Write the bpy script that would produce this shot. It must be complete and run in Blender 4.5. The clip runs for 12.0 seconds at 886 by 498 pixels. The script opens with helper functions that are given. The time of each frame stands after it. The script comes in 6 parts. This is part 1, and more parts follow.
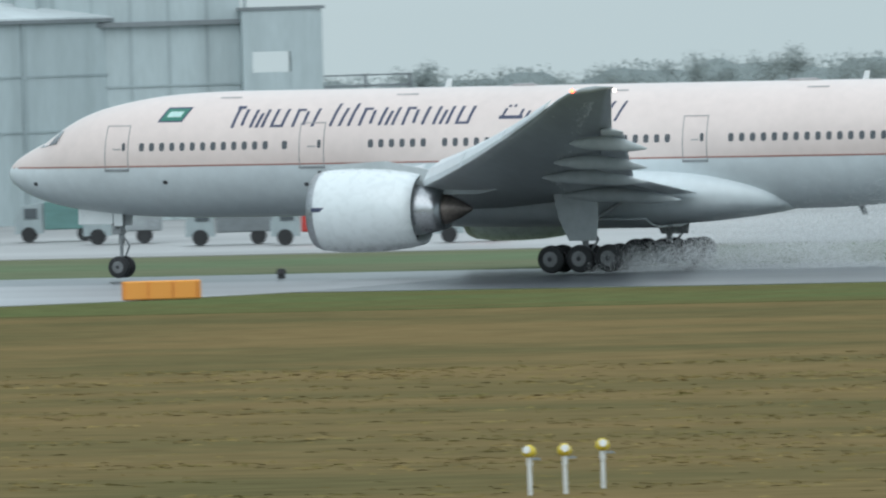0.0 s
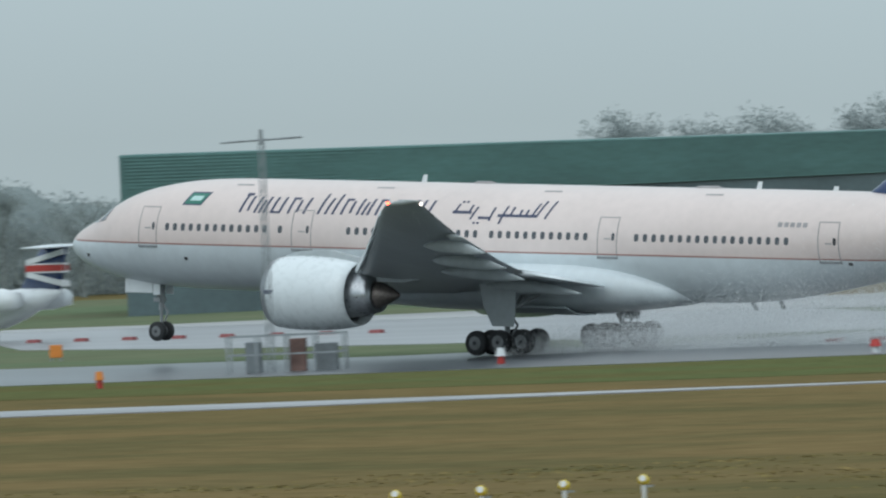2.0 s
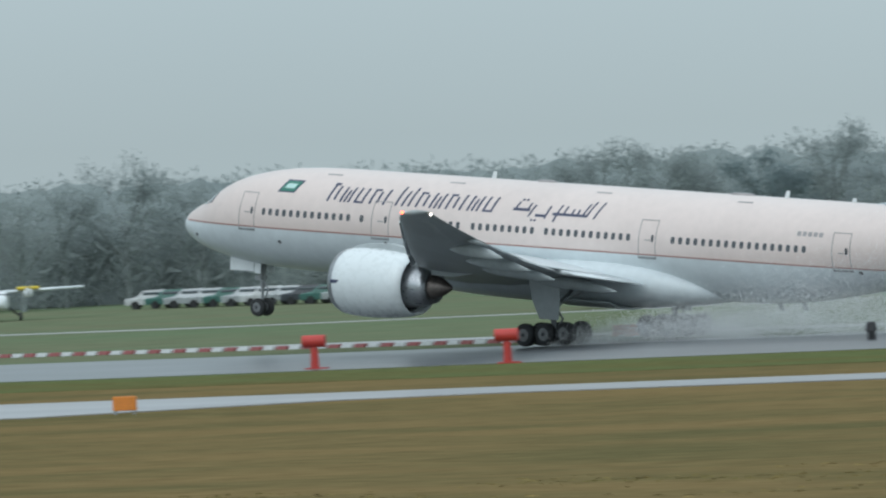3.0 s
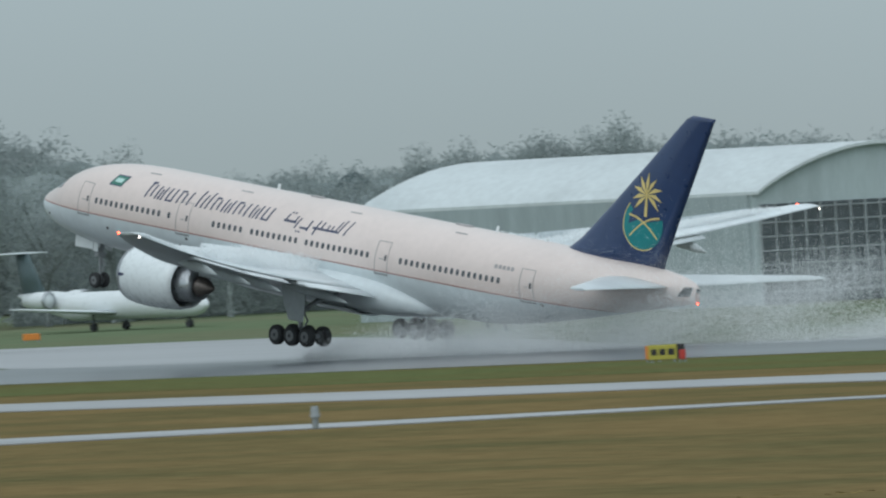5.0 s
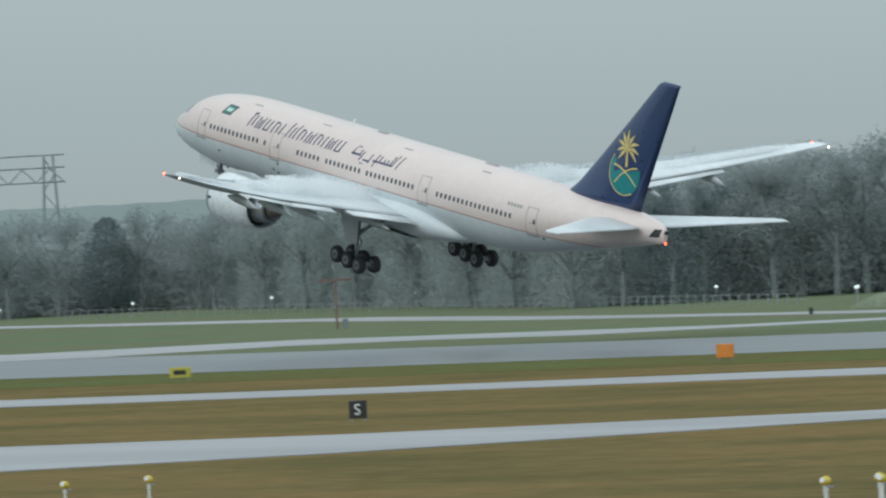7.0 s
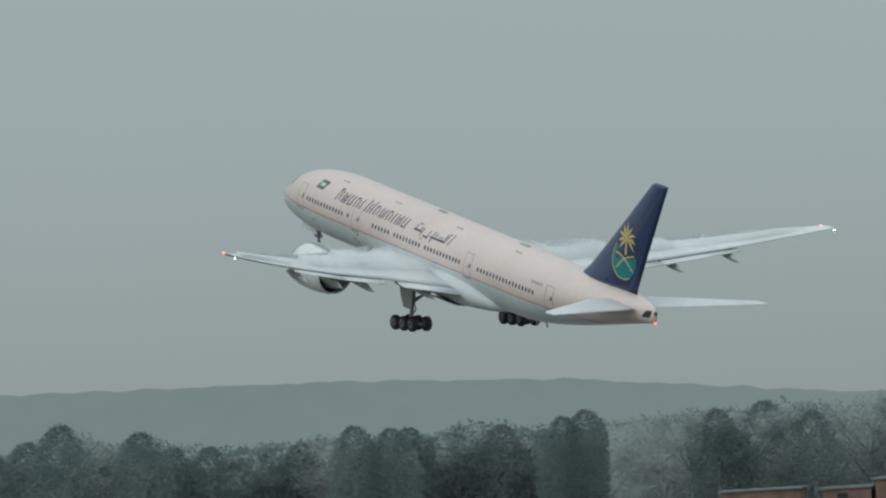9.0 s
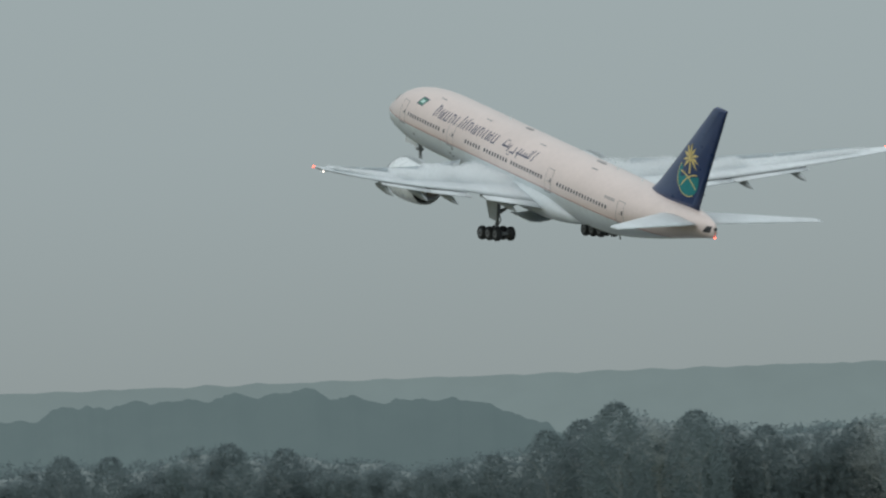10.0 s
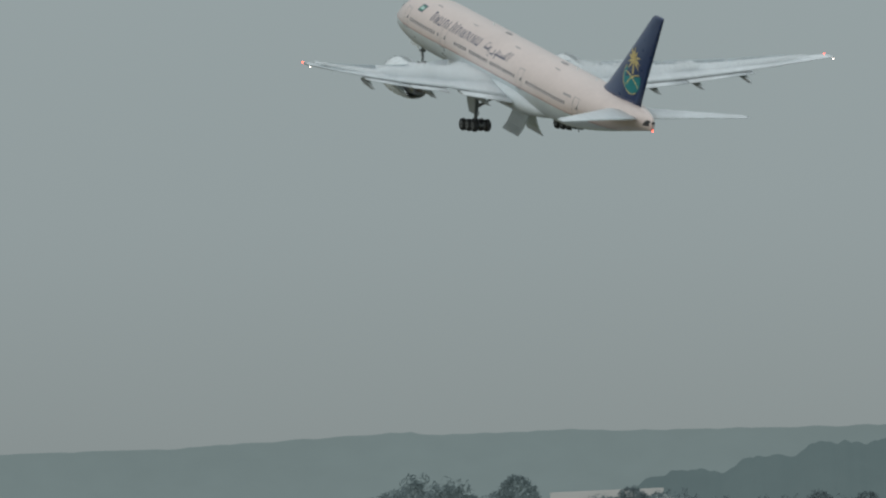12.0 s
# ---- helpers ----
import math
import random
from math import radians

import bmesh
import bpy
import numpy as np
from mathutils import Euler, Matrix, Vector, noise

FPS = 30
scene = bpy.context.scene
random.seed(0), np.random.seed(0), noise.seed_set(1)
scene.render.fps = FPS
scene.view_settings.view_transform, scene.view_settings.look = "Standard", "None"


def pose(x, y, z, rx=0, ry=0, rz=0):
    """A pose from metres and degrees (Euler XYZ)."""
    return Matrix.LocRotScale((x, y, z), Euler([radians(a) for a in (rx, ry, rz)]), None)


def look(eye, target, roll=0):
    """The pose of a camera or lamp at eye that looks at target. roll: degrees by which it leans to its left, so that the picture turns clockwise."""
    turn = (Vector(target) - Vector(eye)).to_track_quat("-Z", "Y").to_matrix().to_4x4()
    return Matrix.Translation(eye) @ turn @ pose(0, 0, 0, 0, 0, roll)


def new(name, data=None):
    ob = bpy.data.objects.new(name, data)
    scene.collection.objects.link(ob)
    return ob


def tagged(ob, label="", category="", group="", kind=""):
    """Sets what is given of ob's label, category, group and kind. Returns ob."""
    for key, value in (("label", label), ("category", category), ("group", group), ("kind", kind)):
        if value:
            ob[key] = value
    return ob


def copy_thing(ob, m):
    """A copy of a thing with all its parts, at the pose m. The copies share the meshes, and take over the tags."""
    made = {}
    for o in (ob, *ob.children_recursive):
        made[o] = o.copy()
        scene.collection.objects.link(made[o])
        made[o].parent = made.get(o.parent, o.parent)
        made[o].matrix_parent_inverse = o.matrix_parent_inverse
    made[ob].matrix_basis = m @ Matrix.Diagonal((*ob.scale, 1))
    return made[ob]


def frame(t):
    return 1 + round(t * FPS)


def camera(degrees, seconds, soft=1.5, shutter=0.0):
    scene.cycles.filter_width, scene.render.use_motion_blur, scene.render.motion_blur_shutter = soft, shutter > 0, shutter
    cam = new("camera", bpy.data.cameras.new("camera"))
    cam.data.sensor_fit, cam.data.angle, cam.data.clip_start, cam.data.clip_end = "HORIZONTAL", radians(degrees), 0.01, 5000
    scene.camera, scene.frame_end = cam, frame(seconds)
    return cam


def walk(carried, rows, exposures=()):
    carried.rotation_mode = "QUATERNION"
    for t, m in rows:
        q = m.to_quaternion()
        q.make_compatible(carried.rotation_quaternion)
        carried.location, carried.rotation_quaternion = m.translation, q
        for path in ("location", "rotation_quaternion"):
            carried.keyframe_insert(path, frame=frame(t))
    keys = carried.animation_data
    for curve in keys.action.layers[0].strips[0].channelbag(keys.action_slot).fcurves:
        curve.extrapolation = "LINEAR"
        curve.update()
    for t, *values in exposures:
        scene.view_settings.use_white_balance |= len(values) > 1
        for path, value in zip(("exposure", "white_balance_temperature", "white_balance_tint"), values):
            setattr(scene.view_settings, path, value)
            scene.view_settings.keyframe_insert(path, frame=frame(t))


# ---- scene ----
# ---- camera: a long lens on a fixed stand, panning with the take-off ----
EYE = Vector((0.0, 0.0, 12.43))
cam = camera(3.9713, 12.0, soft=2.2, shutter=0.1)
PAN = [  # seconds, pan to the left of +y, tilt, lean, in degrees
    (0.0, 22.037, -1.054, 1.73),
    (0.5, 24.781, -0.871, 1.58),
    (1.0, 27.923, -0.714, 1.71),
    (1.5, 31.163, -0.526, 2.52),
    (2.0, 34.010, -0.565, 2.62),
    (2.5, 36.742, -0.603, 2.80),
    (3.0, 39.526, -0.525, 2.97),
    (3.2, 40.599, -0.470, 2.96),
    (4.8, 46.467, -0.477, 3.00),
    (5.0, 47.259, -0.380, 3.15),
    (5.5, 49.158, -0.214, 3.23),
    (6.0, 50.851, -0.232, 3.38),
    (6.5, 52.520, -0.320, 3.30),
    (7.0, 54.267, -0.273, 3.13),
    (7.5, 55.928, 0.070, 2.79),
    (7.7, 56.541, 0.324, 2.71),
    (9.3, 60.440, 0.794, 3.32),
    (9.5, 60.969, 0.813, 3.13),
    (10.0, 62.188, 0.830, 3.09),
    (10.5, 63.753, 0.950, 2.75),
    (11.0, 64.931, 1.159, 2.77),
    (11.5, 65.174, 1.292, 2.50),
    (12.0, 65.583, 1.147, 2.46),
]


def aim(pan, tilt, lean):
    a, b = radians(pan), radians(tilt)
    way = Vector((-math.sin(a) * math.cos(b), math.cos(a) * math.cos(b), math.sin(b)))
    return look(EYE, EYE + 500 * way, -lean)


walk(cam, [(t, aim(p, q, r)) for t, p, q, r in PAN],
     exposures=[(0.0, 0.28, 6200, 9), (0.4, 0.08, 6200, 9), (1.0, 0.08, 6200, 9), (1.5, -0.04, 6200, 9), (2.0, 0.06, 6200, 9), (2.5, 0.06, 6200, 9), (3.0, 0.13, 6200, 9), (5.0, -0.06, 6250, 9), (5.5, -0.17, 6250, 9), (6.5, 0.08, 6300, 9), (7.0, 0.11, 6350, 9), (7.6, 0.06, 6380, 9), (9.3, -0.25, 6600, 10.5), (10.5, -0.24, 6620, 11), (12.0, -0.41, 6650, 11)])

# ---- overcast sky, brightest overhead, and a weak wide sun ----
world = bpy.data.worlds.new("overcast_sky")
scene.world = world
world.use_nodes = True
wn, wl = world.node_tree.nodes, world.node_tree.links
wn.clear()
w_out, w_bg, w_bg2, w_add = (wn.new(k) for k in ("ShaderNodeOutputWorld", "ShaderNodeBackground", "ShaderNodeBackground", "ShaderNodeAddShader"))
w_sky, w_co, w_sep, w_ramp, w_noise, w_mix = (wn.new(k) for k in ("ShaderNodeTexSky", "ShaderNodeTexCoord", "ShaderNodeSeparateXYZ", "ShaderNodeValToRGB", "ShaderNodeTexNoise", "ShaderNodeMixRGB"))
w_sky.sky_type, w_sky.sun_disc, w_sky.sun_elevation, w_sky.sun_rotation = "NISHITA", False, radians(55), radians(200)
wl.new(w_co.outputs["Generated"], w_sep.inputs[0])
wl.new(w_sep.outputs["Z"], w_ramp.inputs[0])
els = w_ramp.color_ramp.elements
els[0].position, els[0].color = 0.0, (0.44, 0.52, 0.53, 1)
els[1].position, els[1].color = 1.0, (0.98, 1.08, 1.12, 1)
e = els.new(0.022)
e.color = (0.52, 0.63, 0.66, 1)
e = els.new(0.06)
e.color = (0.575, 0.70, 0.735, 1)
e = els.new(0.35)
e.color = (0.68, 0.79, 0.82, 1)
w_noise.inputs["Scale"].default_value, w_noise.inputs["Detail"].default_value = 9.0, 3.0
wl.new(w_co.outputs["Generated"], w_noise.inputs["Vector"])
w_mix.blend_type = "SOFT_LIGHT"
w_mix.inputs[0].default_value = 0.10
wl.new(w_ramp.outputs[0], w_mix.inputs[1])
wl.new(w_noise.outputs[0], w_mix.inputs[2])
w_west, w_dim = wn.new("ShaderNodeMapRange"), wn.new("ShaderNodeHueSaturation")  # the cloud thickens towards the west
w_west.inputs["From Min"].default_value, w_west.inputs["From Max"].default_value = -0.95, -0.45
w_west.inputs["To Min"].default_value, w_west.inputs["To Max"].default_value = 0.69, 1.0
wl.new(w_sep.outputs["X"], w_west.inputs["Value"])
wl.new(w_west.outputs[0], w_dim.inputs["Value"])
wl.new(w_mix.outputs[0], w_dim.inputs["Color"])
wl.new(w_dim.outputs[0], w_bg.inputs[0])
wl.new(w_sky.outputs[0], w_bg2.inputs[0])
w_bg.inputs[1].default_value, w_bg2.inputs[1].default_value = 0.93, 0.006
wl.new(w_bg.outputs[0], w_add.inputs[0])
wl.new(w_bg2.outputs[0], w_add.inputs[1])
wl.new(w_add.outputs[0], w_out.inputs[0])
sun = new("sun", bpy.data.lights.new("sun", "SUN"))
sun.data.energy, sun.data.angle, sun.data.color = 0.7, radians(60), (1.0, 0.99, 0.97)
sun.matrix_world = look((-300, -500, 900), (-600, 560, 0))
scene.cycles.transparent_max_bounces = 32


# ---- materials ----
def mat(name, base, rough=0.6, metal=0.0, vary=0.12, scale=1.0, bump=0.0, bump_scale=8.0, second=None, coat=0.0, stretch=(1, 1, 1), island=0.0):
    """A worn surface: two scales of noise vary the base colour and the gloss; bump gives relief."""
    m = bpy.data.materials.new(name)
    m.use_nodes = True
    n, l = m.node_tree.nodes, m.node_tree.links
    b = n["Principled BSDF"]
    co, mp = n.new("ShaderNodeTexCoord"), n.new("ShaderNodeMapping")
    mp.inputs["Scale"].default_value = stretch
    l.new(co.outputs["Object"], mp.inputs["Vector"])
    big, fine = n.new("ShaderNodeTexNoise"), n.new("ShaderNodeTexNoise")
    big.inputs["Scale"].default_value, big.inputs["Detail"].default_value = scale * 0.35, 6
    fine.inputs["Scale"].default_value, fine.inputs["Detail"].default_value = scale * 4.0, 4
    for t in (big, fine):
        l.new(mp.outputs[0], t.inputs["Vector"])
    mix = n.new("ShaderNodeMixRGB")
    other = second or tuple(c * (1 - 2.2 * vary) for c in base)
    mix.inputs[1].default_value, mix.inputs[2].default_value = (*base, 1), (*other, 1)
    ramp = n.new("ShaderNodeValToRGB")
    ramp.color_ramp.elements[0].position, ramp.color_ramp.elements[1].position = 0.38, 0.66
    l.new(big.outputs[0], ramp.inputs[0])
    l.new(ramp.outputs[0], mix.inputs[0])
    hsv = n.new("ShaderNodeHueSaturation")
    mr = n.new("ShaderNodeMapRange")
    mr.inputs["From Min"].default_value, mr.inputs["From Max"].default_value = 0.3, 0.7
    mr.inputs["To Min"].default_value, mr.inputs["To Max"].default_value = 1 - vary, 1 + vary
    l.new(fine.outputs[0], mr.inputs["Value"])
    l.new(mr.outputs[0], hsv.inputs["Value"])
    l.new(mix.outputs[0], hsv.inputs["Color"])
    last = hsv
    if island:
        geo, mr2, hsv2 = n.new("ShaderNodeNewGeometry"), n.new("ShaderNodeMapRange"), n.new("ShaderNodeHueSaturation")
        mr2.inputs["To Min"].default_value, mr2.inputs["To Max"].default_value = 1 - island, 1 + island
        l.new(geo.outputs["Random Per Island"], mr2.inputs["Value"])
        l.new(mr2.outputs[0], hsv2.inputs["Value"])
        l.new(hsv.outputs[0], hsv2.inputs["Color"])
        last = hsv2
    l.new(last.outputs[0], b.inputs["Base Color"])
    rr = n.new("ShaderNodeMapRange")
    rr.inputs["To Min"].default_value, rr.inputs["To Max"].default_value = max(0.03, rough - 0.08), min(1, rough + 0.08)
    l.new(fine.outputs[0], rr.inputs["Value"])
    l.new(rr.outputs[0], b.inputs["Roughness"])
    b.inputs["Metallic"].default_value = metal
    if rough >= 0.9:
        b.inputs["Specular IOR Level"].default_value = 0.0
    b.inputs["Coat Weight"].default_value = coat
    if bump:
        bt, bp = n.new("ShaderNodeTexNoise"), n.new("ShaderNodeBump")
        bt.inputs["Scale"].default_value, bt.inputs["Detail"].default_value = bump_scale, 5
        l.new(mp.outputs[0], bt.inputs["Vector"])
        l.new(bt.outputs[0], bp.inputs["Height"])
        bp.inputs["Strength"].default_value, bp.inputs["Distance"].default_value = min(1.0, bump), 0.1 * bump
        l.new(bp.outputs[0], b.inputs["Normal"])
    return m


def thin(name, base, vary=0.08, scale=0.3, second=None, island=0.0, through_light=0.5):
    """Twigs, needles and drops: thin stuff that light passes through as much as it bounces off."""
    m = mat(name, base, 0.95, vary=vary, scale=scale, second=second, island=island)
    n, l = m.node_tree.nodes, m.node_tree.links
    color = n["Principled BSDF"].inputs["Base Color"].links[0].from_socket
    a, b, mix = n.new("ShaderNodeBsdfDiffuse"), n.new("ShaderNodeBsdfTranslucent"), n.new("ShaderNodeMixShader")
    for k in (a, b):
        l.new(color, k.inputs["Color"])
    mix.inputs[0].default_value = through_light
    l.new(a.outputs[0], mix.inputs[1])
    l.new(b.outputs[0], mix.inputs[2])
    out = [k for k in n if k.type == "OUTPUT_MATERIAL"][0]
    l.new(mix.outputs[0], out.inputs["Surface"])
    n.remove(n["Principled BSDF"])
    return m


def glow(name, color, strength):
    m = bpy.data.materials.new(name)
    m.use_nodes = True
    b = m.node_tree.nodes["Principled BSDF"]
    b.inputs["Base Color"].default_value = (*color, 1)
    b.inputs["Emission Color"].default_value, b.inputs["Emission Strength"].default_value = (*color, 1), strength
    return m


def glass(name, tint, rough=0.05):
    m = bpy.data.materials.new(name)
    m.use_nodes = True
    b = m.node_tree.nodes["Principled BSDF"]
    b.inputs["Base Color"].default_value = (*tint, 1)
    b.inputs["Roughness"].default_value, b.inputs["Coat Weight"].default_value = rough, 1.0
    return m


M_CREAM = mat("cream_paint", (0.72, 0.615, 0.575), 0.32, vary=0.03, scale=0.5, coat=0.3)
M_WHITE = mat("white_paint", (0.74, 0.78, 0.79), 0.3, vary=0.03, scale=0.5, coat=0.3)
M_BELLY = mat("grey_white_paint", (0.66, 0.72, 0.74), 0.34, vary=0.05, scale=0.4, coat=0.2)
M_NACELLE = mat("nacelle_paint", (0.74, 0.79, 0.8), 0.28, vary=0.03, scale=0.6, coat=0.4)
M_WINGGREY = mat("wing_grey", (0.42, 0.46, 0.47), 0.4, vary=0.08, scale=0.7, stretch=(1, 0.2, 1))
M_WINGTOP = mat("wing_pale", (0.70, 0.75, 0.77), 0.35, vary=0.06, scale=0.7, stretch=(0.3, 1, 1))
M_BLUE = mat("fin_blue_paint", (0.017, 0.042, 0.122), 0.3, vary=0.06, scale=0.4, coat=0.4)
M_INK = mat("title_blue_paint", (0.055, 0.065, 0.12), 0.4, vary=0.05)
M_LINE = mat("cheat_line_paint", (0.36, 0.16, 0.13), 0.4, vary=0.05)
M_GREEN = mat("flag_green_paint", (0.035, 0.19, 0.135), 0.4, vary=0.05)
M_PALE = mat("flag_white_paint", (0.5, 0.7, 0.66), 0.4, vary=0.05)
M_GOLD = mat("gold_paint", (0.72, 0.57, 0.22), 0.4, vary=0.08)
M_TEAL = mat("teal_paint", (0.012, 0.21, 0.22), 0.4, vary=0.1, scale=1.2)
M_SEAM = mat("panel_seam", (0.36, 0.34, 0.34), 0.5, vary=0.1)
M_DARK = mat("dark_recess", (0.045, 0.048, 0.053), 0.6, vary=0.2)
M_PANE = glass("cabin_glass", (0.055, 0.06, 0.07), 0.1)
M_METAL = mat("bare_metal", (0.50, 0.52, 0.54), 0.3, metal=0.9, vary=0.12, scale=1.5)
M_HOT = mat("heat_stained_metal", (0.27, 0.235, 0.215), 0.42, metal=0.7, vary=0.25, scale=1.5)
M_STRUT = mat("gear_grey", (0.30, 0.32, 0.33), 0.45, vary=0.15, scale=3)
M_RUBBER = mat("tyre_rubber", (0.032, 0.034, 0.036), 0.75, vary=0.2, scale=3, bump=0.2, bump_scale=30)
M_RIM = mat("wheel_rim", (0.20, 0.21, 0.215), 0.5, metal=0.3, vary=0.15, scale=5)
M_REDGLOW = glow("red_lamp", (1.0, 0.08, 0.03), 9.0)
M_WHITEGLOW = glow("white_lamp", (1.0, 0.85, 0.75), 5.0)
M_GREENGLOW = glow("green_lamp", (0.1, 1.0, 0.6), 6.0)
M_SPRAY = thin("water_droplets", (0.93, 0.95, 0.955), vary=0.02)
M_GRASS = mat("dry_rough_grass", (0.190, 0.140, 0.066), 0.95, vary=0.18, scale=0.22, second=(0.125, 0.110, 0.052), bump=0.6, bump_scale=2.0, stretch=(0.45, 1.0, 1))
M_VERGE = mat("green_verge_grass", (0.115, 0.135, 0.058), 0.95, vary=0.2, scale=0.3, second=(0.125, 0.115, 0.05), bump=0.8, bump_scale=2.0, stretch=(0.4, 1, 1))
# Grass beyond the runway is paled and greyed in place of haze.
M_FIELD = mat("far_grass_paled_for_haze", (0.135, 0.175, 0.105), 0.95, vary=0.15, scale=0.15, second=(0.155, 0.165, 0.105), bump=0.6, bump_scale=1.0, stretch=(0.3, 1, 1))
M_TARMAC = mat("wet_runway_asphalt", (0.10, 0.11, 0.12), 0.32, vary=0.15, scale=0.25, bump=0.12, bump_scale=3, stretch=(0.12, 1, 1))
M_TAXI = mat("wet_taxiway_concrete", (0.30, 0.30, 0.31), 0.34, vary=0.14, scale=0.3, bump=0.12, bump_scale=3, stretch=(0.12, 1, 1))
M_APRON = mat("apron_concrete", (0.36, 0.36, 0.355), 0.5, vary=0.12, scale=0.2, stretch=(0.2, 1, 1))


# ---- small mesh kit ----
def part(name, bm, material, parent=None, label="", smooth=False):
    me = bpy.data.meshes.new(name)
    bmesh.ops.recalc_face_normals(bm, faces=bm.faces)
    if smooth:
        for f in bm.faces:
            f.smooth = True
    bm.to_mesh(me)
    bm.free()
    for one in (material if isinstance(material, (list, tuple)) else [material]):
        me.materials.append(one)
    ob = new(name, me)
    ob.parent = parent
    if label:
        tagged(ob, label)
    return ob


def box(bm, lo, hi, bevel=0.0, m=None):
    c, s = [(a + b) / 2 for a, b in zip(lo, hi)], [max(1e-3, b - a) for a, b in zip(lo, hi)]
    mm = Matrix.Translation(c) @ Matrix.Diagonal((*s, 1))
    r = bmesh.ops.create_cube(bm, size=1, matrix=(m @ mm) if m else mm)
    if bevel:
        es = list({e for v in r["verts"] for e in v.link_edges})
        bmesh.ops.bevel(bm, geom=es, offset=bevel, segments=1, affect="EDGES")
    return bm


def boxes(*specs, bevel=0.0):
    bm = bmesh.new()
    for lo, hi in specs:
        box(bm, lo, hi, bevel)
    return bm


def rod(bm, a, b, r0, r1=None, seg=10):
    a, b = Vector(a), Vector(b)
    d = b - a
    mm = Matrix.Translation((a + b) / 2) @ d.to_track_quat("Z", "Y").to_matrix().to_4x4()
    bmesh.ops.create_cone(bm, cap_ends=True, segments=seg, radius1=r0, radius2=r0 if r1 is None else r1, depth=d.length, matrix=mm)
    return bm


def loft(rings, closed=True, caps=True):
    bm = bmesh.new()
    vs = [[bm.verts.new(p) for p in ring] for ring in rings]
    n = len(vs[0])
    for a, b in zip(vs, vs[1:]):
        for i in range(n if closed else n - 1):
            j = (i + 1) % n
            bm.faces.new((a[i], a[j], b[j], b[i]))
    if caps:
        bm.faces.new(vs[0])
        bm.faces.new(vs[-1])
    return bm


def spin(profile, seg=40, axis="x", centre=(0, 0, 0), caps=True):
    """A body of revolution: profile is (along, radius) pairs."""
    rings = []
    for s, r in profile:
        ring = []
        for i in range(seg):
            a = math.tau * i / seg
            c, d = r * math.cos(a), r * math.sin(a)
            p = {"x": (s, c, d), "y": (c, s, d), "z": (c, d, s)}[axis]
            ring.append(Vector(p) + Vector(centre))
        rings.append(ring)
    return loft(rings, caps=caps)


def slab(points, z0, z1):
    """An upright prism over a ground outline."""
    bm = bmesh.new()
    a = [bm.verts.new((x, y, z0)) for x, y in points]
    b = [bm.verts.new((x, y, z1)) for x, y in points]
    bm.faces.new(a)
    bm.faces.new(b)
    for i in range(len(a)):
        j = (i + 1) % len(a)
        bm.faces.new((a[i], a[j], b[j], b[i]))
    return bm


def thing(name, label, category, m=None, group="", kind=""):
    ob = new(name)
    ob.empty_display_size = 0.2
    if m:
        ob.matrix_world = m
    return tagged(ob, label, category, group, kind)


# ---- ground, runway, taxiways ----
def sheet(name, points, z, material, label):
    return tagged(part(name, slab(points, z - 0.4, z), material), label, name.split("_")[0], kind="structure")


bm = bmesh.new()
bmesh.ops.create_grid(bm, x_segments=140, y_segments=140, size=4900)
for v in bm.verts:  # the plateau falls away into a valley far out
    k = min(1.0, max(0.0, (v.co.length - 1560) / 1400))
    v.co.z = -32 * k * k * (3 - 2 * k)
tagged(part("ground", bm, M_GRASS), "rough brownish-green winter grass of the airfield", "ground", kind="structure")
# the runway's edges swell where taxiways join it
RUN_NEAR = [(700, 529.5), (-200, 529.5), (-223, 533), (-251, 553), (-262, 551), (-274, 543), (-300, 534), (-313, 538), (-325, 536), (-349, 532), (-400, 525), (-456, 521), (-483, 524), (-540, 531), (-600, 527.5), (-750, 525.5), (-860, 530), (-1900, 530)]
RUN_FAR = [(-1900, 590), (-890, 590), (-868, 590), (-830, 584), (-765, 579), (-705, 575), (-650, 569), (-560, 567), (-477, 563), (-412, 566), (-386, 567), (-374, 576), (-366, 597), (-355, 597), (-330, 578), (-290, 573), (-225, 571), (700, 576)]
sheet("runway", RUN_NEAR + RUN_FAR, 0.05, M_TARMAC, "wet grey asphalt runway with standing water")
sheet("verge_near", [(-1500, 496), (300, 500), (300, 556), (-1500, 540)], 0.03, M_VERGE, "strip of mown green grass beside the runway")
sheet("verge_far", [(-1500, 550), (300, 556.2), (300, 620), (-300, 620.5), (-1500, 612)], 0.025, M_FIELD, "mown green grass beyond the runway")
sheet("field_far", [(-290, 609), (-1700, 609), (-1700, 900), (-560, 800), (-430, 671), (-300, 621)], 0.02, M_FIELD, "green grass field beyond the runway")
sheet("apron_far", [(-300, 621), (400, 621), (400, 765), (-330, 765), (-500, 676), (-437, 671), (-420, 662)], 0.06, M_APRON, "pale concrete apron before the hangars")
sheet("taxiway_parallel", [(-253, 507), (-270, 495), (-287, 485.5), (-313, 481), (-349, 477), (-390, 475.5), (-434, 474), (-477, 480), (-504, 478), (-540, 479.5), (-607, 478), (-630, 475), (-660, 469.5), (-700, 467.5), (-750, 464), (-1500, 462),
                           (-1500, 446), (-733, 452), (-690, 449.5), (-640, 456), (-607, 461), (-538, 463.5), (-504, 461.5), (-477, 465), (-450, 461), (-425, 450), (-414, 448.5), (-397, 449.5), (-388, 462), (-381, 465), (-342, 467.5), (-328, 470), (-313, 477), (-300, 481), (-287, 482.5), (-270, 491), (-254, 502)],
      0.05, M_TAXI, "wet pale taxiway running beside the runway")
